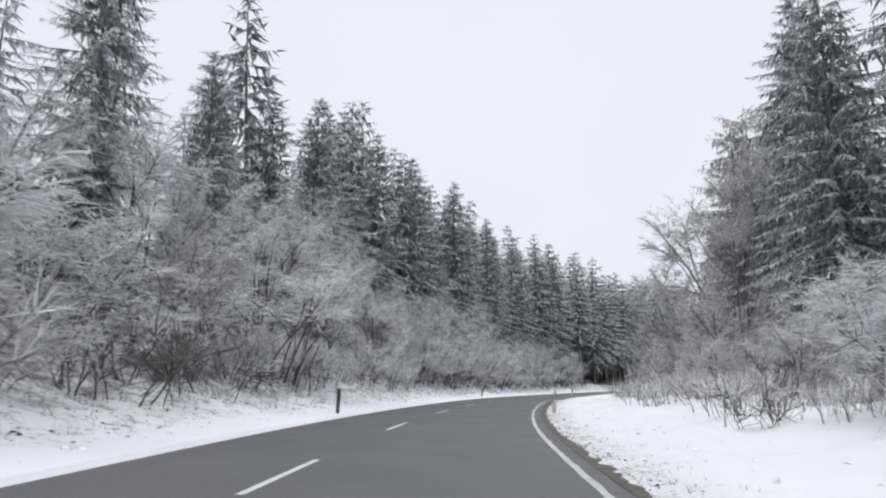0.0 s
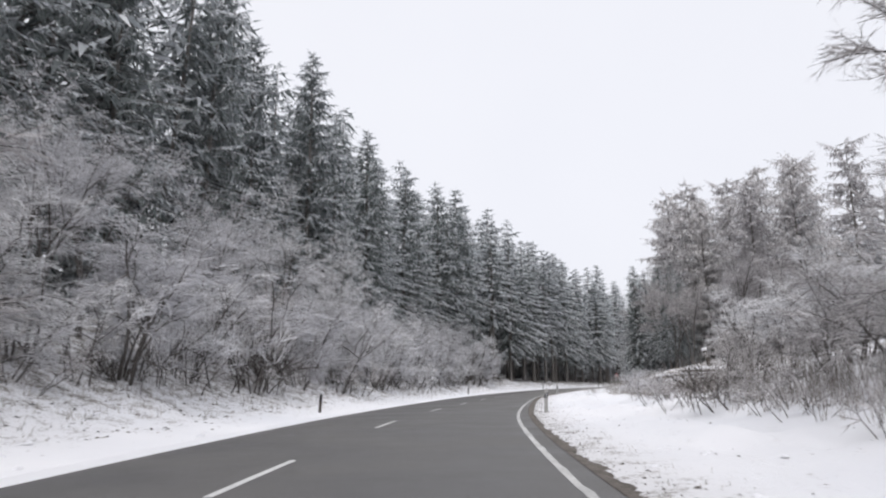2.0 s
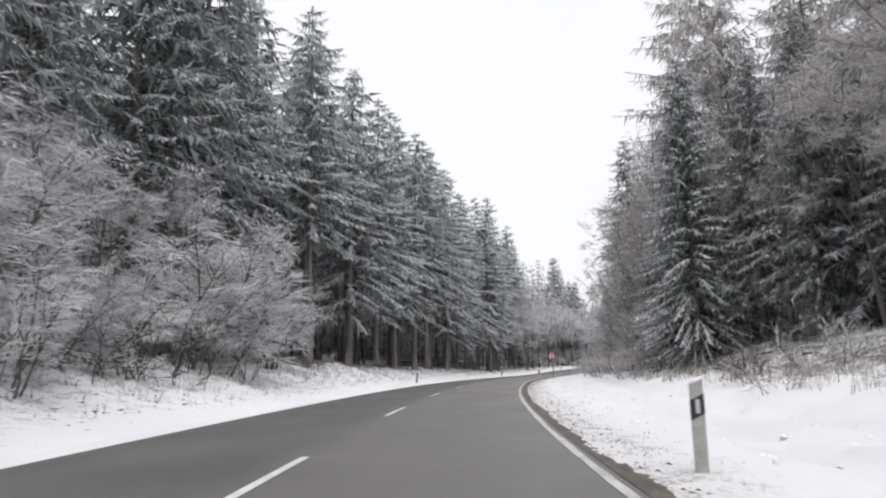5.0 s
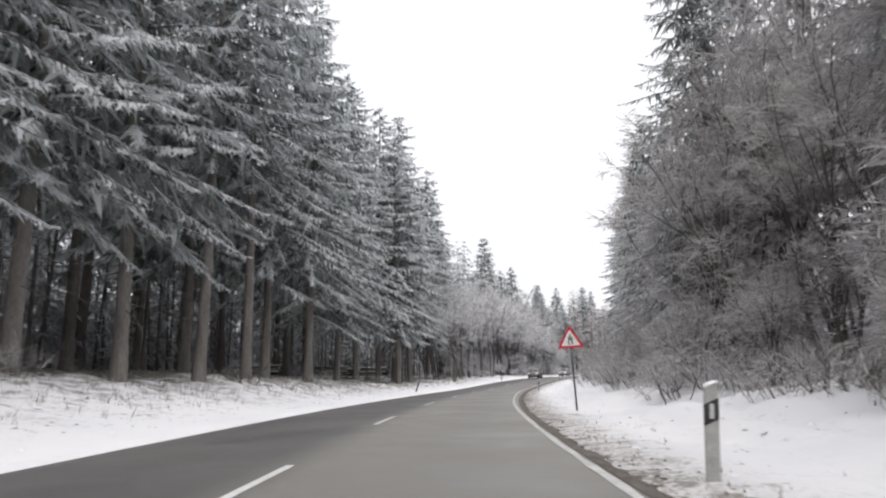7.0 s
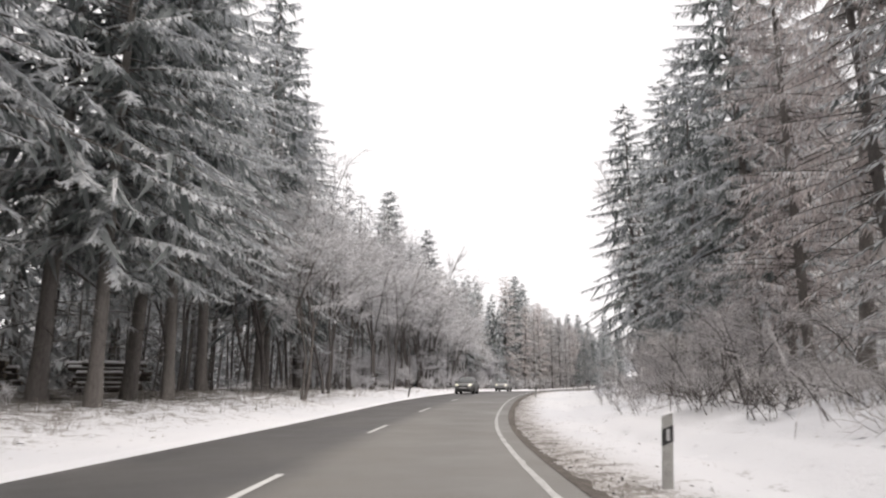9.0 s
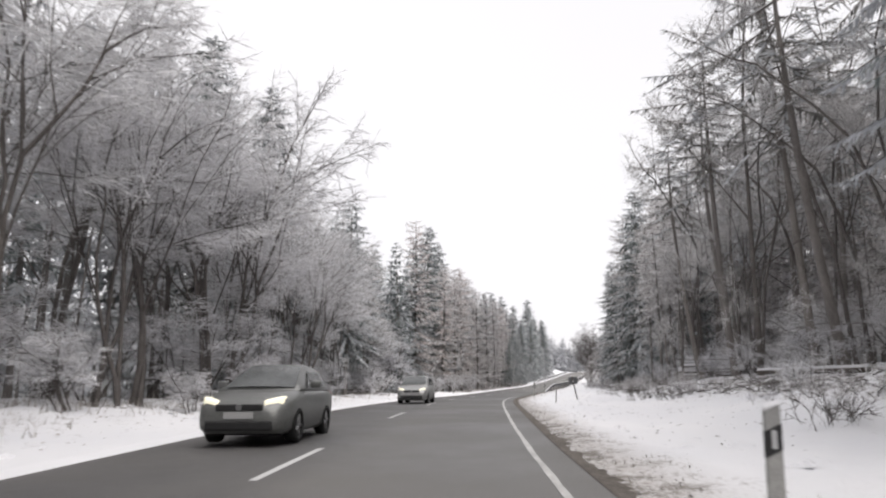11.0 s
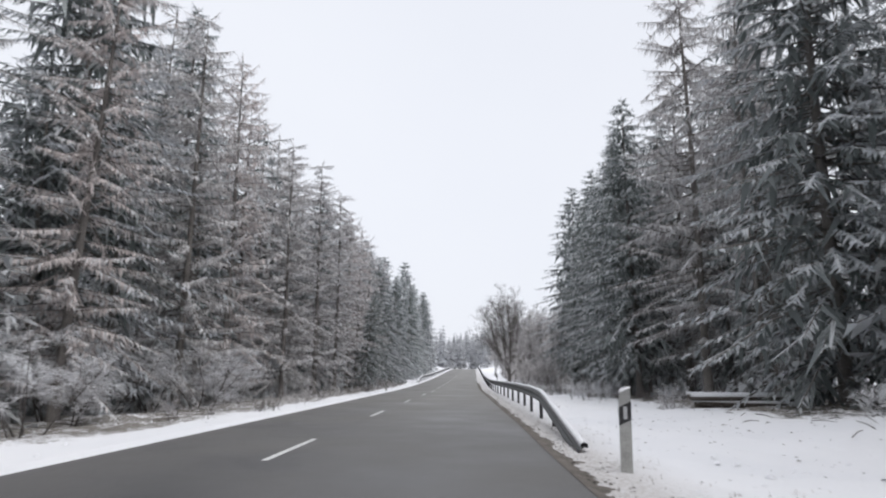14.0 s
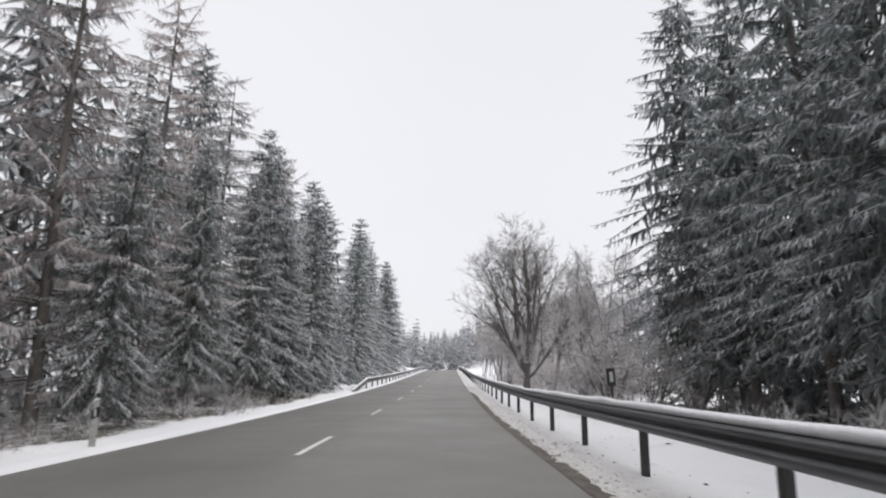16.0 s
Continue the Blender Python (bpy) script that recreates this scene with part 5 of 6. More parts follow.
def stake(s, lat, h, r, lean, label, panel=False):
    p = thing("stake", label, "stake")
    bm = rod(bmesh.new(), (0, 0, -0.3), (0, 0, h), r, r * 0.85, 9)
    bmesh.ops.bevel(bm, geom=[e for e in bm.edges if all(v.co.z > h - 0.01 for v in e.verts)], offset=0.008, segments=1, affect="EDGES")
    part("pole", bm, WOOD_STAKE, p)
    bm = bmesh.new()
    bmesh.ops.create_icosphere(bm, subdivisions=2, radius=r * 1.25, matrix=Matrix.Translation((0, 0, h)) @ Matrix.Diagonal((1, 1, 0.6, 1)))
    part("snow_cap", bm, SNOW, p, "", True)
    if panel:
        bm = box(bmesh.new(), -0.32, 0.32, r + 0.004, r + 0.022, h - 0.62, h - 0.12, 0.006)
        bmesh.ops.rotate(bm, verts=bm.verts, cent=(0, 0, h - 0.37), matrix=Matrix.Rotation(radians(-lean[1] * 0.8), 3, "Y"))
        part("panel", bm, STEEL, p, "bare grey back of a metal panel")
        part("tag", box(bmesh.new(), -0.05, 0.05, -r - 0.012, -r + 0.01, h - 0.46, h - 0.40, 0.003), SIGN_WHITE, p, "small white tag")
    p.matrix_basis = stand(p, s, lat, 0, lean)


stake(279.2, 4.0, 0.78, 0.03, (0, 4), "thin dark marker stake standing in the snow")
stake(292.3, 6.1, 1.8, 0.05, (0, -11), "leaning dark wooden pole with a grey metal panel", True)


def warning_sign(s, lat):
    """A red-bordered triangle on a tube; what it shows is drawn as plain dark bars."""
    p = thing("warning_sign", "triangular red and white warning sign on a grey pole", "road sign")
    part("pole", rod(bmesh.new(), (0, 0, -0.4), (0, 0, 2.75), 0.032, 0.032, 14), STEEL, p, "grey steel tube", True)

    def triangle(half, h, y0, y1, round_by):
        bm = bmesh.new()
        pts = []
        for cx, cz, a0 in ((half, 0, -90), (0, h, 30), (-half, 0, 150)):
            q = Vector((cx, 0, cz)) + (Vector((0, 0, h / 3)) - Vector((cx, 0, cz))).normalized() * round_by * 2
            for k in range(5):
                a = radians(a0 + 120 * k / 4)
                pts.append((q.x + round_by * math.cos(a), q.z + round_by * math.sin(a)))
        front = [bm.verts.new((x, y0, z)) for x, z in pts]
        backs = [bm.verts.new((x, y1, z)) for x, z in pts]
        bm.faces.new(front)
        bm.faces.new(list(reversed(backs)))
        for k in range(len(pts)):
            j = (k + 1) % len(pts)
            bm.faces.new((front[j], front[k], backs[k], backs[j]))
        bmesh.ops.translate(bm, verts=bm.verts, vec=(0, 0, 2.18))
        return bm

    part("plate", triangle(0.44, 0.76, -0.05, -0.034, 0.035), SIGN_RED, p, "red border plate")
    bm = triangle(0.31, 0.535, -0.056, -0.05, 0.02)
    bmesh.ops.translate(bm, verts=bm.verts, vec=(0, 0, 0.078))
    part("field", bm, SIGN_WHITE, p, "white field")
    bm = bmesh.new()
    for x0, x1, z0, z1 in ((-0.028, 0.028, 2.43, 2.57), (-0.022, 0.022, 2.585, 2.63), (-0.075, -0.035, 2.30, 2.44), (0.03, 0.07, 2.30, 2.44), (-0.07, -0.04, 2.45, 2.54), (0.04, 0.075, 2.45, 2.53)):
        box(bm, x0, x1, -0.060, -0.056, z0, z1)
    part("emblem", bm, POST_BLACK, p, "plain dark bars")
    for z in (2.32, 2.62):
        part("clamp", box(bmesh.new(), -0.055, 0.055, -0.036, 0.04, z - 0.02, z + 0.02, 0.006), STEEL, p)
    p.matrix_basis = stand(p, s, lat, -6, (0, -2.5), -0.2)


warning_sign(172.8, 3.42)


def rail_profile():
    """The W of a guard rail's beam: offset towards the road, height."""
    return [(0.0, -0.155), (0.012, -0.14), (0.075, -0.105), (0.083, -0.075), (0.075, -0.05), (0.01, -0.02), (0.0, 0.0), (0.01, 0.02), (0.075, 0.05), (0.083, 0.075), (0.075, 0.105), (0.012, 0.14), (0.0, 0.155)]


def guard_rail(s0, s1, lat_of, side, top_of, label, post_from, spacing):
    """Beam, snow on it and posts; side is -1 where the road lies to the left of the rail."""
    g = thing("guard_rail", label, "guard rail")
    ss = np.r_[np.arange(s0, s1, 1.0), s1]
    prof = rail_profile()
    prof2 = prof + [(x - 0.006, z) for x, z in reversed(prof)]
    v, f, sv, sf = [], [], [], []
    cap = [(0.02, 0.135), (0.055, 0.16), (0.045, 0.215), (-0.02, 0.245), (-0.08, 0.215), (-0.09, 0.145)]
    rr = np.random.RandomState(31)
    for k, s in enumerate(ss):
        lat, top = lat_of(s), top_of(s)
        wob = rr.normal(0, 0.012)
        for pts, vv, amp in ((prof2, v, 0.0), (cap, sv, wob)):
            for o, h in pts:
                x, y, z = on_line(s, lat + side * o)
                vv.append((float(x), float(y), float(z) + top - 0.155 + h + (amp if h > 0.16 else 0)))
        for n, ff in ((len(prof2), f), (len(cap), sf)):
            if k:
                a, b = (k - 1) * n, k * n
                ff += [(a + j, a + (j + 1) % n, b + (j + 1) % n, b + j) for j in range(n)]
    under("beam", mesh_of("beam", v, f, STEEL, True), g, "grey corrugated steel beam")
    under("snow_cover", mesh_of("snow_cover", sv, sf, SNOW, True), g, "thin ridge of snow along the beam")
    bm = bmesh.new()
    box(bm, -0.05, 0.05, -0.06, 0.06, -1.1, -0.02, 0.006)
    box(bm, -0.035, 0.035, -0.075, 0.06, -0.26, -0.08, 0.004)
    me = bpy.data.meshes.new("post")
    bm.to_mesh(me)
    bm.free()
    me.materials.append(DARK_STEEL)
    for s in np.arange(post_from, s1, spacing):
        lat, top = lat_of(s) - side * 0.08, top_of(s)
        if top < 0.4:
            continue
        x, y, z = on_line(s, lat)
        under("post", me, g, "", Matrix.Translation((float(x), float(y), float(z) + top)) @ Euler((0, 0, radians(heading(s)))).to_matrix().to_4x4())
    return g


guard_rail(322.5, 560, lambda s: float(np.interp(s, [322, 332, 342, 420], [2.3, 2.6, 2.85, 2.8])), -1, lambda s: float(np.interp(s, [322, 331.5, 335], [0.02, 0.78, 0.85])),
           "galvanised guard rail with a thin ridge of snow", 328.4, 3.9)
guard_rail(398, 520, lambda s: -6.1, 1, lambda s: float(np.interp(s, [398, 406], [0.1, 0.76])), "galvanised guard rail on the far side, lightly snowed", 402, 4.0)


def rail_marker(s, lat, z):
    """A small dark reflector board on a stem above the rail."""
    p = thing("rail_marker", "small dark reflector board mounted above the guard rail", "marker")
    part("stem", box(bmesh.new(), -0.02, 0.02, -0.012, 0.012, -0.35, 0.05, 0.003), DARK_STEEL, p)
    part("board", box(bmesh.new(), -0.075, 0.075, -0.03, -0.012, 0.0, 0.30, 0.004), POST_BLACK, p)
    part("reflector", box(bmesh.new(), -0.03, 0.03, -0.036, -0.03, 0.07, 0.24, 0.003), REFLECTOR, p, "pale plate")
    x, y, zz = on_line(s, lat)
    p.matrix_basis = Matrix.Translation((float(x), float(y), float(zz) + z)) @ Euler((0, radians(-4), radians(heading(s) + 8))).to_matrix().to_4x4()


rail_marker(365.2, 2.93, 1.14)

# ------------------------------------------------------------------ timber


def slash(count, where, seed, label, long=0.75):
    """Cut branches lying criss-cross on the snow: three-sided sticks."""
    r = np.random.RandomState(seed)
    s, lat = where(r, count)
    x, y, z = ground_at(s, lat)
    v, f = [], []
    for px, py, pz in zip(x, y, z):
        a, l = r.uniform(0, 6.28), long * r.uniform(0.3, 1.3)
        d = np.array([math.cos(a), math.sin(a), r.normal(0, 0.22)]) * l / 2
        p = np.array([px, py, pz + 0.05 + abs(d[2]) * 0.6])
        tv, tf = tube(np.array([p - d, p + np.array([0, 0, 0.03]), p + d]), np.array([1.0, 0.85, 0.5]) * r.uniform(0.007, 0.022), 3, len(v))
        v.extend(tv.tolist())
        f.extend(tf)
    return tagged(new("slash", mesh_of("slash", v, f, LIMB)), label, "branches", kind="stuff")


slash(900, lambda r, n: (r.uniform(256, 300, n), 9.6 + r.gamma(2.0, 1.0, n)), 61, "cut branches lying on the snowy bank", 0.42)
slash(260, lambda r, n: (r.uniform(106, 145, n), 9.0 + r.gamma(2.0, 1.6, n)), 62, "fallen branches lying on the mound")
slash(420, lambda r, n: (r.uniform(145, 245, n), -12.0 - r.gamma(2.0, 2.0, n)), 63, "fallen branches on the floor of the wood")
slash(420, lambda r, n: (r.uniform(298, 345, n), 8.0 + r.gamma(2.2, 1.8, n)), 64, "cut branches lying in the clearing", 0.45)
LOG_BARK = mottled("log_bark", (0.05, 0.042, 0.037), (0.17, 0.15, 0.13), 5.0, 0.9, 0.15, fine=30, bump=0.8, dist=0.02)
LOG_END = mottled("cut_wood", (0.20, 0.175, 0.15), (0.38, 0.34, 0.29), 8.0, 0.85, 0.15, fine=40)


def log_stack(s, lat, turn, length, layers, base_n, seed, label, r_mean=0.17, dz=0.0, mess=0.06, deep=False):
    st = thing("log_stack", label, "log stack", "log stacks")
    r = np.random.RandomState(seed)
    m = stand(st, s, lat, turn, (0, 0), dz)
    st.matrix_basis = m
    rise, over, low = (0.5, 1.08, -0.05) if deep else (0.62, 0.86, 0.35)
    for layer in range(layers):
        n = base_n - layer // 2
        for k in range(n):
            rad = r_mean * r.uniform(0.72, 1.25)
            x = (k - (n - 1) / 2) * r_mean * 2.15 + r.normal(0, 0.03)
            z = r_mean + layer * r_mean * 1.72
            y0, y1 = -length / 2 + r.normal(0, mess * 4), length / 2 + r.normal(0, mess * 4)
            dx, dz2 = r.normal(0, mess), r.normal(0, mess * 0.5)
            bm = bmesh.new()
            rod(bm, (x - dx, y0, z - dz2), (x + dx, y1, z + dz2), rad, rad * r.uniform(0.8, 0.98), 10)
            ob = part("log", bm, LOG_BARK, st, "", True)
            ob.data.materials.append(LOG_END)
            for poly in ob.data.polygons:
                if abs(poly.normal.y) > 0.9:
                    poly.material_index = 1
                    poly.use_smooth = False
            if layer >= layers - 2 or k in (0, n - 1):
                bm = bmesh.new()
                rod(bm, (x - dx, y0 - 0.02, z - dz2 + rad * rise), (x + dx, y1 + 0.02, z + dz2 + rad * rise), rad * over, rad * over * 0.92, 9)
                for vert in bm.verts:
                    vert.co.z = max(vert.co.z, z + rad * low)
                    vert.co.z += 0.02 * math.sin(vert.co.x * 31 + vert.co.y * 3)
                part("snow_cover", bm, SNOW, st, "snow lying along the log", True)
    return st


def log_heap(s, lat, turn, count, seed, label):
    """Short logs thrown in a heap: they slope down to the front, each with snow along its back."""
    heap = thing("log_heap", label, "log heap")
    heap.matrix_basis = stand(heap, s, lat, turn, (0, 0), -0.1)
    r = np.random.RandomState(seed)
    for k in range(count):
        x = r.uniform(-2.1, 2.1)
        rise = max(0.12, 1.15 * (1 - (abs(x) / 2.5) ** 2) * (0.25 + 0.75 * (k / count)))
        rad, length = r.uniform(0.10, 0.19), r.uniform(1.3, 2.3)
        m = Matrix.Translation((x, r.uniform(-0.35, 0.5), rise)) @ Euler((radians(r.uniform(4, 24)), 0, radians(r.normal(0, 24)))).to_matrix().to_4x4()
        bm = rod(bmesh.new(), (0, -length / 2, 0), (0, length / 2, 0), rad, rad * r.uniform(0.8, 0.97), 11)
        bm.transform(m)
        log = part("log", bm, LOG_BARK, heap, "", True)
        log.data.materials.append(LOG_END)
        for poly in log.data.polygons:
            if len(poly.vertices) > 4:
                poly.material_index, poly.use_smooth = 1, False
        if k > count * 0.25:
            bm = rod(bmesh.new(), (0, -length / 2 + 0.02, rad * 0.55), (0, length / 2 - 0.03, rad * 0.55), rad * 0.95, rad * 0.82, 9)
            for v in bm.verts:
                v.co.z = max(v.co.z, rad * 0.25) + 0.025 * math.sin(v.co.x * 29 + v.co.y * 4)
            bm.transform(m)
            part("snow_cover", bm, SNOW, heap, "thick snow lying along the log", True)
    return heap


log_stack(89.6, 10.6, -25, 1.4, 8, 6, 41, "stack of thin cut logs, ends outwards, snow on top", 0.11, -0.1, 0.06)
log_stack(86.9, 13.4, 60, 3.6, 6, 5, 42, "stack of long snow-covered logs beside the field track", 0.16, -0.1, 0.05)
stake(89.3, 14.0, 2.9, 0.17, (4, -14), "thick log leaning upright behind the stack")
log_heap(86.0, 11.5, 22, 38, 50, "tumbled heap of short logs under thick snow, ends outwards")
log_stack(222.0, -21.5, -75, 4.2, 6, 7, 43, "log stack between the trunks, snow on top", 0.15)
log_stack(230.0, -20.0, -75, 3.2, 6, 6, 44, "log stack between the trunks, snow on top", 0.15)
log_stack(207.0, -22.0, -80, 4.0, 6, 8, 45, "log stack between the trunks, snow on top", 0.15)
log_stack(306.0, -16.5, -70, 2.4, 4, 5, 46, "small log stack under the trees, snow on top", 0.14)
log_stack(304.0, 19.2, 86, 6.6, 7, 5, 47, "long log stack on the bank, thick snow on top", 0.16, -0.05, 0.09, True)
log_stack(309.0, 24.5, 80, 4.5, 5, 5, 48, "long log stack on the bank, thick snow on top", 0.17)
log_stack(339.3, 12.3, 66, 4.0, 2, 4, 49, "low pile of logs at the clearing's edge", 0.15)


def fallen_stem(s, lat, length, rad, turn, dz, label):
    p = thing("fallen_log", label, "log")
    part("stem", rod(bmesh.new(), (0, -length / 2, rad * 0.8), (0, length / 2, rad * 0.9), rad, rad * 0.7, 10), LOG_BARK, p, "", True)
    bm = rod(bmesh.new(), (0, -length / 2, rad * 1.4), (0, length / 2, rad * 1.4), rad * 0.8, rad * 0.55, 8)
    part("snow_cover", bm, SNOW, p, "", True)
    p.matrix_basis = stand(p, s, lat, turn, (0, 0), dz)


fallen_stem(324, 11.0, 3.0, 0.1, 60, 0.0, "snow-covered log lying at the wood's edge")
fallen_stem(268, 12.5, 4.0, 0.13, 40, 0.1, "snow-covered log lying on the bank")

# ------------------------------------------------------------------ cars on the other lane
GLASS = mottled("car_glass", (0.04, 0.045, 0.045), (0.09, 0.097, 0.097), 1.5, 0.06, 0.5)
TYRE = mottled("tyre_rubber", (0.012, 0.012, 0.012), (0.03, 0.03, 0.03), 20.0, 0.8, 0.2)
RIM = mottled("wheel_rim", (0.16, 0.16, 0.165), (0.3, 0.3, 0.305), 10.0, 0.4, 0.5, 0.6)
TRIM = mottled("black_trim", (0.012, 0.012, 0.013), (0.03, 0.03, 0.031), 8.0, 0.5, 0.4)
PLATE = mottled("plate_white", (0.34, 0.34, 0.34), (0.46, 0.46, 0.46), 8.0, 0.5, 0.3)
LAMP, ln, ll, lb = material("headlight_glow", 0.2, 0.5)
lb.inputs["Base Color"].default_value = (0.8, 0.8, 0.72, 1)
lb.inputs["Emission Color"].default_value = (1.0, 0.93, 0.66, 1)
lb.inputs["Emission Strength"].default_value = 0.45


def paint(name, dark, light):
    return mottled(name, dark, light, 1.2, 0.35, 0.5, 0.35, fine=25)


def loft(sections):
    """A skin over cross-sections, each a closed ring of as many points."""
    bm = bmesh.new()
    rings = [[bm.verts.new(p) for p in ring] for ring in sections]
    for a, b in zip(rings[:-1], rings[1:]):
        for k in range(len(a)):
            j = (k + 1) % len(a)
            bm.faces.new((a[k], a[j], b[j], b[k]))
    bm.faces.new(list(reversed(rings[0])))
    bm.faces.new(rings[-1])
    bmesh.ops.recalc_face_normals(bm, faces=bm.faces)
    return bm


def body_ring(y, z0, z1, w, shoulder):
    zs = z0 + (z1 - z0) * 0.5
    half = [(w * 0.86, z0), (w * 0.97, z0 + 0.08), (w, zs), (w * 0.985, z1 - 0.14), (w * shoulder, z1 - 0.03), (w * shoulder * 0.6, z1)]
    return [(x, y, z) for x, z in half] + [(-x, y, z) for x, z in reversed(half)]


def car(label, colour, length, width, height, wagon):
    """A car that faces -y, standing on z = 0 with its middle at the origin."""
    c = thing("car", label, "car", "oncoming cars")
    L, w = length / 2, width / 2
    bonnet, deck = 0.97 * height / 1.48, 0.98
    st = [(-L, 0.30, 0.58, 0.72, 0.8), (-L + 0.06, 0.22, 0.70, 0.86, 0.86), (-L + 0.30, 0.19, 0.82, 0.97, 0.88), (-L + 0.75, 0.19, 0.91, 1.0, 0.9), (-L + 1.15, 0.19, bonnet + 0.02, 1.0, 0.93), (-0.3, 0.18, deck - 0.02, 1.0, 0.94),
          (0.8, 0.18, deck, 1.0, 0.94), (L - 0.6, 0.2, deck + 0.02, 0.99, 0.93), (L - 0.12, 0.26, deck, 0.94, 0.9), (L, 0.36, deck - 0.12, 0.86, 0.86)]
    part("body", loft([body_ring(y, z0, z1, w * k, sh) for y, z0, z1, k, sh in st]), colour, c, "", True)
    rear = L - 0.12 if wagon else L - 0.35
    cab = [(-L + 1.05, deck - 0.06, bonnet + 0.01, 0.90), (-L + 1.5, deck - 0.06, (bonnet + height) / 2 + 0.0, 0.81), (-L + 2.0, deck - 0.06, height - 0.05, 0.73), (0.2, deck - 0.06, height, 0.715), (rear - 0.7, deck - 0.06, height - 0.02, 0.705), (rear - 0.25, deck - 0.06, height - 0.10, 0.70), (rear, deck - 0.06, deck + 0.1, 0.80)]

    def cab_ring(y, z0, z1, k):
        half = [(w * 0.95, z0), (w * 0.94, z0 + 0.05), (w * (k * 0.5 + 0.47), z0 + (z1 - z0) * 0.5), (w * k, z1 - 0.05), (w * k * 0.85, z1), (w * k * 0.4, z1 + 0.015)]
        return [(x, y, z) for x, z in half] + [(-x, y, z) for x, z in reversed(half)]

    part("cabin", loft([cab_ring(*q) for q in cab]), colour, c, "", True)
    # windscreen, side windows and rear window lie 4 mm proud of the cabin
    y0, y1 = -L + 1.06, -L + 1.98
    bm = bmesh.new()
    top_w, low_w = w * 0.63, w * 0.80
    grid = []
    for i in range(5):
        u = i / 4
        y = y0 + (y1 - y0) * u
        z = float(np.interp(y, [q[0] for q in cab], [q[2] for q in cab])) + 0.03
        grid.append([bm.verts.new((x * (low_w + (top_w - low_w) * u), y - 0.035 * (1 - x * x), z + 0.02 * (1 - x * x))) for x in (-1, -0.6, -0.2, 0.2, 0.6, 1)])
    for a, b in zip(grid[:-1], grid[1:]):
        for k in range(5):
            bm.faces.new((a[k], a[k + 1], b[k + 1], b[k]))
    part("windscreen", bm, GLASS, c, "pale reflecting windscreen", True)
    for sx in (-1, 1):
        for a, b in ((-L + 1.62, -0.05), (0.05, 0.95), (1.05, rear - 0.35)):
            bm = bmesh.new()
            lo, hi = deck + 0.03, height - 0.14
            ya, yb = (a + 0.38, b) if a < -0.3 else (a, b)
            vs = [bm.verts.new(p) for p in ((sx * w * 0.955, a - (0.12 if a < -0.3 else 0), lo), (sx * w * 0.955, b, lo), (sx * w * 0.785, yb - (0.2 if b > 1 else 0), hi), (sx * w * 0.785, ya, hi))]
            bm.faces.new(vs)
            bmesh.ops.solidify(bm, geom=bm.faces[:], thickness=0.012)
            part("side_window", bm, GLASS, c)
        part("mirror", box(bmesh.new(), sx * w * 1.0 - 0.1 + sx * 0.1, sx * w * 1.0 + 0.1 + sx * 0.1, -L + 1.55, -L + 1.68, deck + 0.0, deck + 0.14, 0.03), colour, c, "", True)
        bm = box(bmesh.new(), sx * w * 0.68 - 0.16, sx * w * 0.68 + 0.16, -L + 0.05, -L + 0.36, 0.62, 0.77, 0.04)
        for vert in bm.verts:
            out = (vert.co.x * sx - w * 0.52) / (w * 0.36)
            vert.co.y += 0.16 * max(0, out) ** 1.5
            vert.co.z += 0.07 * out * (vert.co.z > 0.69)
        part("headlight", bm, LAMP, c, "lit headlight", True)
        part("fog_light", rod(bmesh.new(), (sx * w * 0.72, -L + 0.03, 0.40), (sx * w * 0.72, -L + 0.2, 0.40), 0.06, 0.06, 12), RIM, c)
        part("tail_light", box(bmesh.new(), sx * w * 0.74 - 0.13, sx * w * 0.74 + 0.13, L - 0.14, L - 0.02, 0.66, 0.9, 0.03), SIGN_RED, c)
        for yw in (-L + 0.86, L - 0.82):
            wheel = part("wheel", rod(bmesh.new(), (sx * (w - 0.2), yw, 0.315), (sx * (w - 0.06), yw, 0.315), 0.19, 0.19, 18), DARK_STEEL, c)
            bm = bmesh.new()
            ring = []
            for k in range(26):
                a = 6.2832 * k / 26
                ring.append([bm.verts.new((sx * x, yw + q * math.cos(a), 0.315 + q * math.sin(a))) for x, q in ((w - 0.21, 0.20), (w - 0.21, 0.29), (w - 0.18, 0.315), (w - 0.02, 0.315), (w + 0.01, 0.29), (w + 0.005, 0.20))])
            for k in range(26):
                a, b = ring[k], ring[(k + 1) % 26]
                for j in range(6):
                    bm.faces.new((a[j], a[(j + 1) % 6], b[(j + 1) % 6], b[j]))
            bmesh.ops.recalc_face_normals(bm, faces=bm.faces)
            part("tyre", bm, TYRE, wheel, "black winter tyre", True)
            bm = bmesh.new()
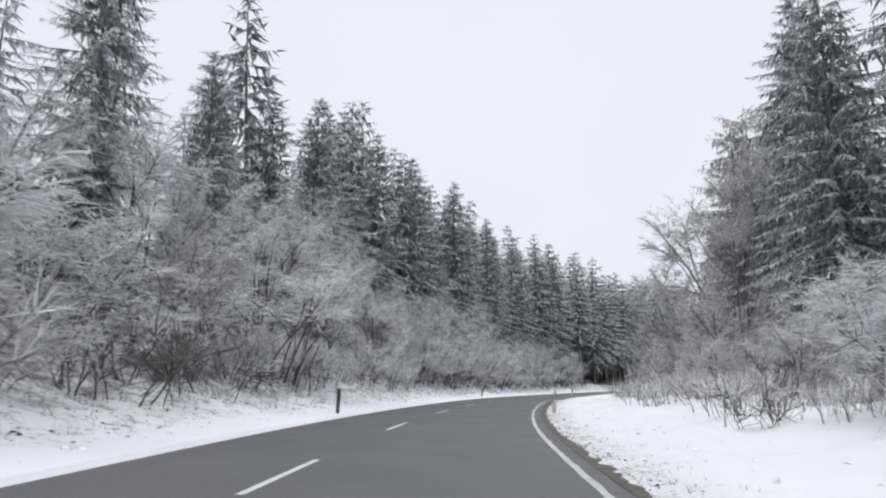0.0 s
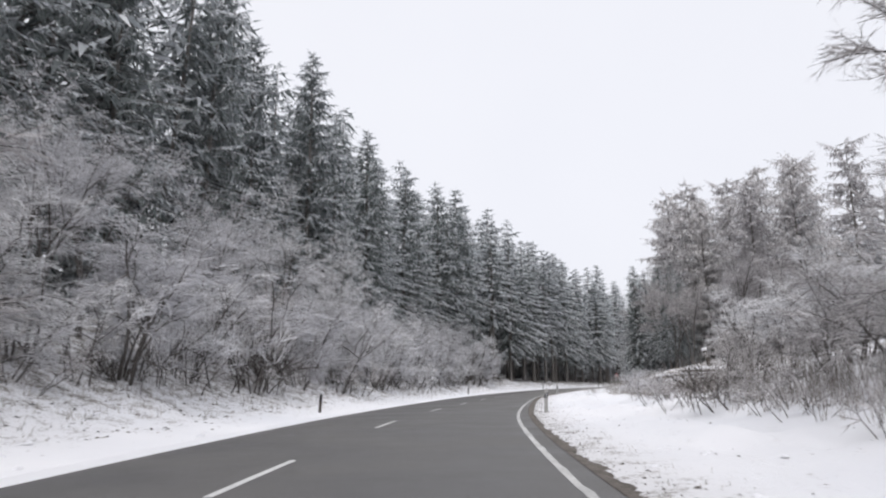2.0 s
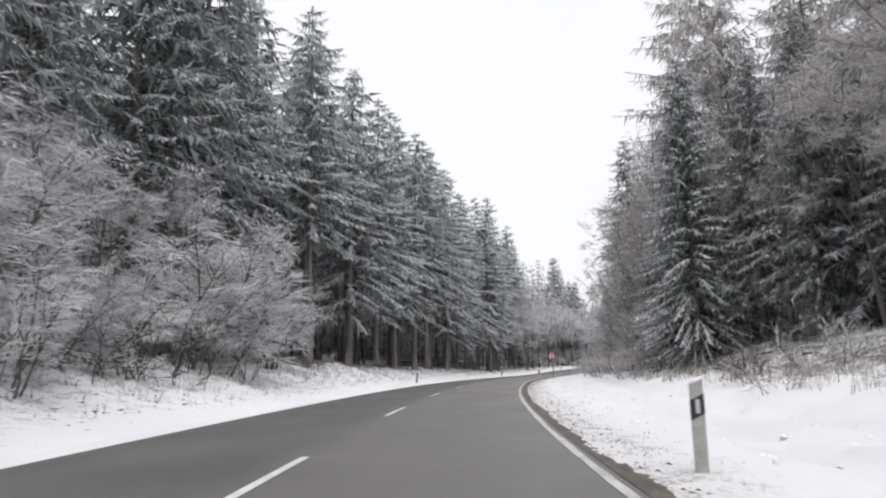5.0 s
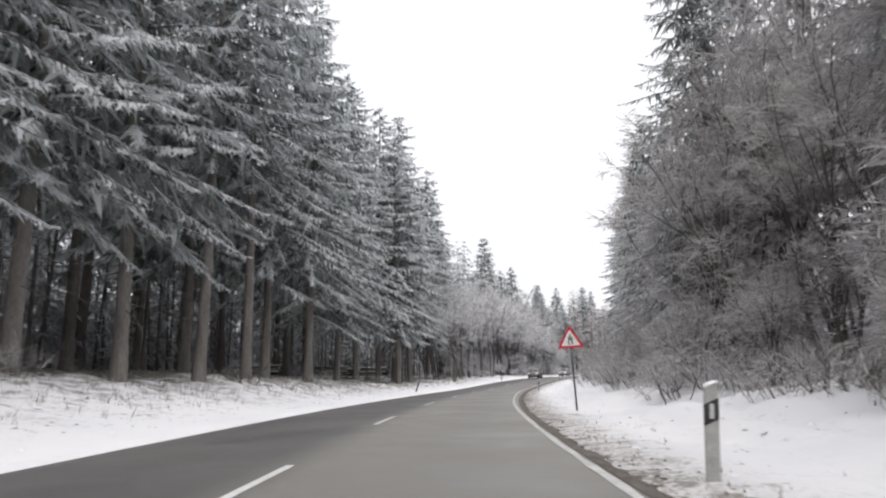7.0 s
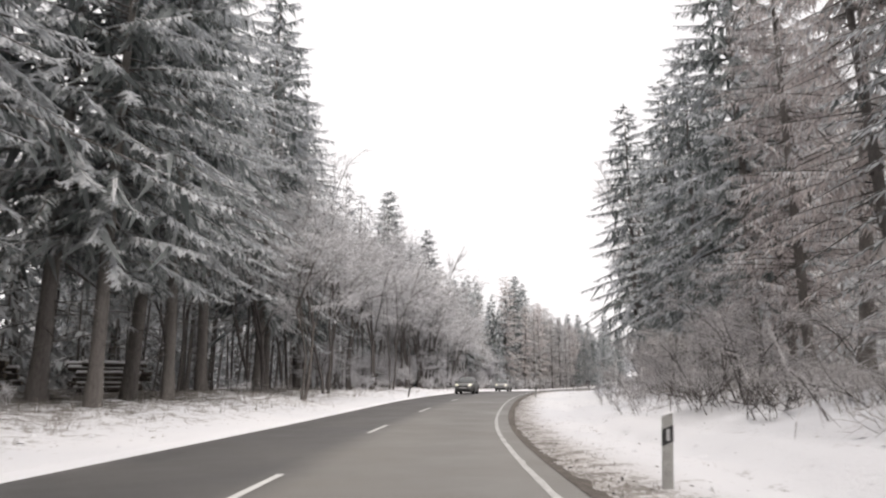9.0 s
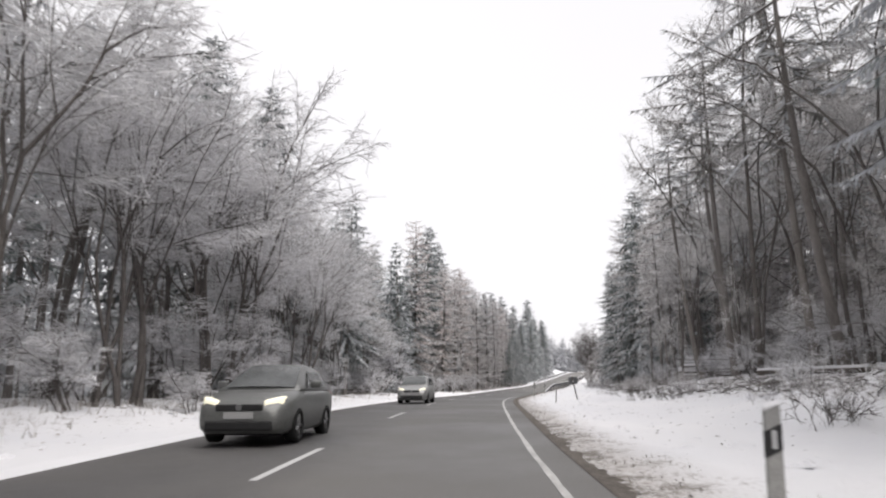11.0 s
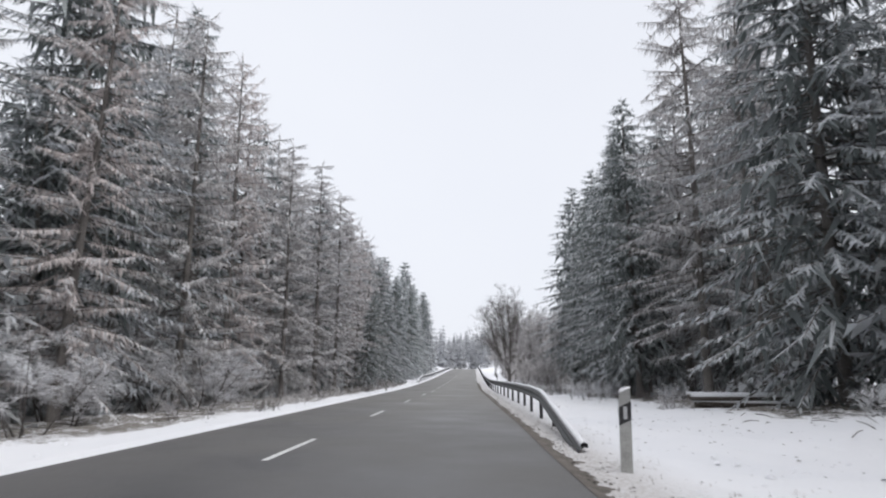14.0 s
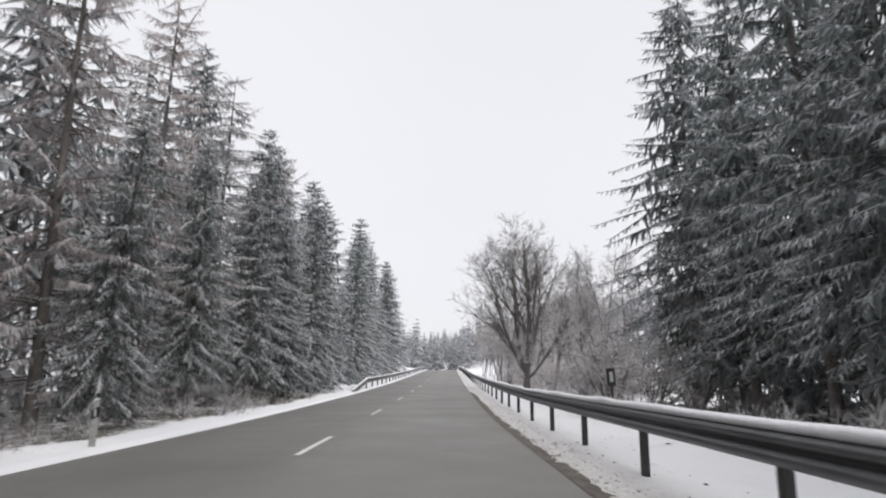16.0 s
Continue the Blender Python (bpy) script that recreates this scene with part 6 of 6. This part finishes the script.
            for k in range(5):
                a = 6.2832 * k / 5
                rod(bm, (sx * (w - 0.035), yw, 0.315), (sx * (w - 0.03), yw + 0.19 * math.cos(a), 0.315 + 0.19 * math.sin(a)), 0.04, 0.03, 6)
            part("rim", bm, RIM, wheel, "five-spoked rim")
    part("grille", box(bmesh.new(), -w * 0.5, w * 0.5, -L - 0.012, -L + 0.15, 0.585, 0.70, 0.02), TRIM, c, "black radiator grille")
    part("lower_grille", box(bmesh.new(), -w * 0.72, w * 0.72, -L - 0.016, -L + 0.2, 0.25, 0.43, 0.04), TRIM, c, "black lower air intake")
    part("badge", rod(bmesh.new(), (0, -L - 0.02, 0.645), (0, -L, 0.645), 0.055, 0.055, 16), RIM, c, "plain round badge")
    part("number_plate", box(bmesh.new(), -0.26, 0.26, -L - 0.022, -L - 0.008, 0.455, 0.565, 0.004), PLATE, c, "pale plate without writing")
    part("underside", box(bmesh.new(), -w * 0.8, w * 0.8, -L + 0.3, L - 0.3, 0.16, 0.3, 0.02), TRIM, c)
    if wagon:
        for sx in (-1, 1):
            part("roof_rail", rod(bmesh.new(), (sx * w * 0.62, 0.15, height + 0.012), (sx * w * 0.62, L - 1.0, height - 0.005), 0.018, 0.018, 8), TRIM, c)
    return c


def on_road(s, lat, turn=0.0):
    x, y, z = road_height(np.array(s), np.array(lat))
    return Matrix.Translation((float(x), float(y), float(z) + 0.002)) @ Euler((0, 0, radians(heading(s) + turn))).to_matrix().to_4x4()


wagon = car("silver-grey estate car with lit headlights on the asphalt", paint("silver_paint", (0.27, 0.275, 0.27), (0.38, 0.385, 0.38)), 4.35, 1.64, 1.50, True)
wagon.matrix_basis = on_road(278.0, -3.62) @ Matrix.Scale(0.95, 4)
hatch = car("dark grey-green small hatchback with lit headlights", paint("grey_paint", (0.12, 0.125, 0.12), (0.2, 0.205, 0.2)), 3.85, 1.66, 1.44, False)
hatch.matrix_basis = on_road(255.6, -3.95)

# ------------------------------------------------------------------ true size
for ob in list(scene.objects):
    if ob.parent is None and ob.type in {"MESH", "EMPTY"}:
        ob.matrix_basis = Matrix.Scale(SIZE, 4) @ ob.matrix_basis
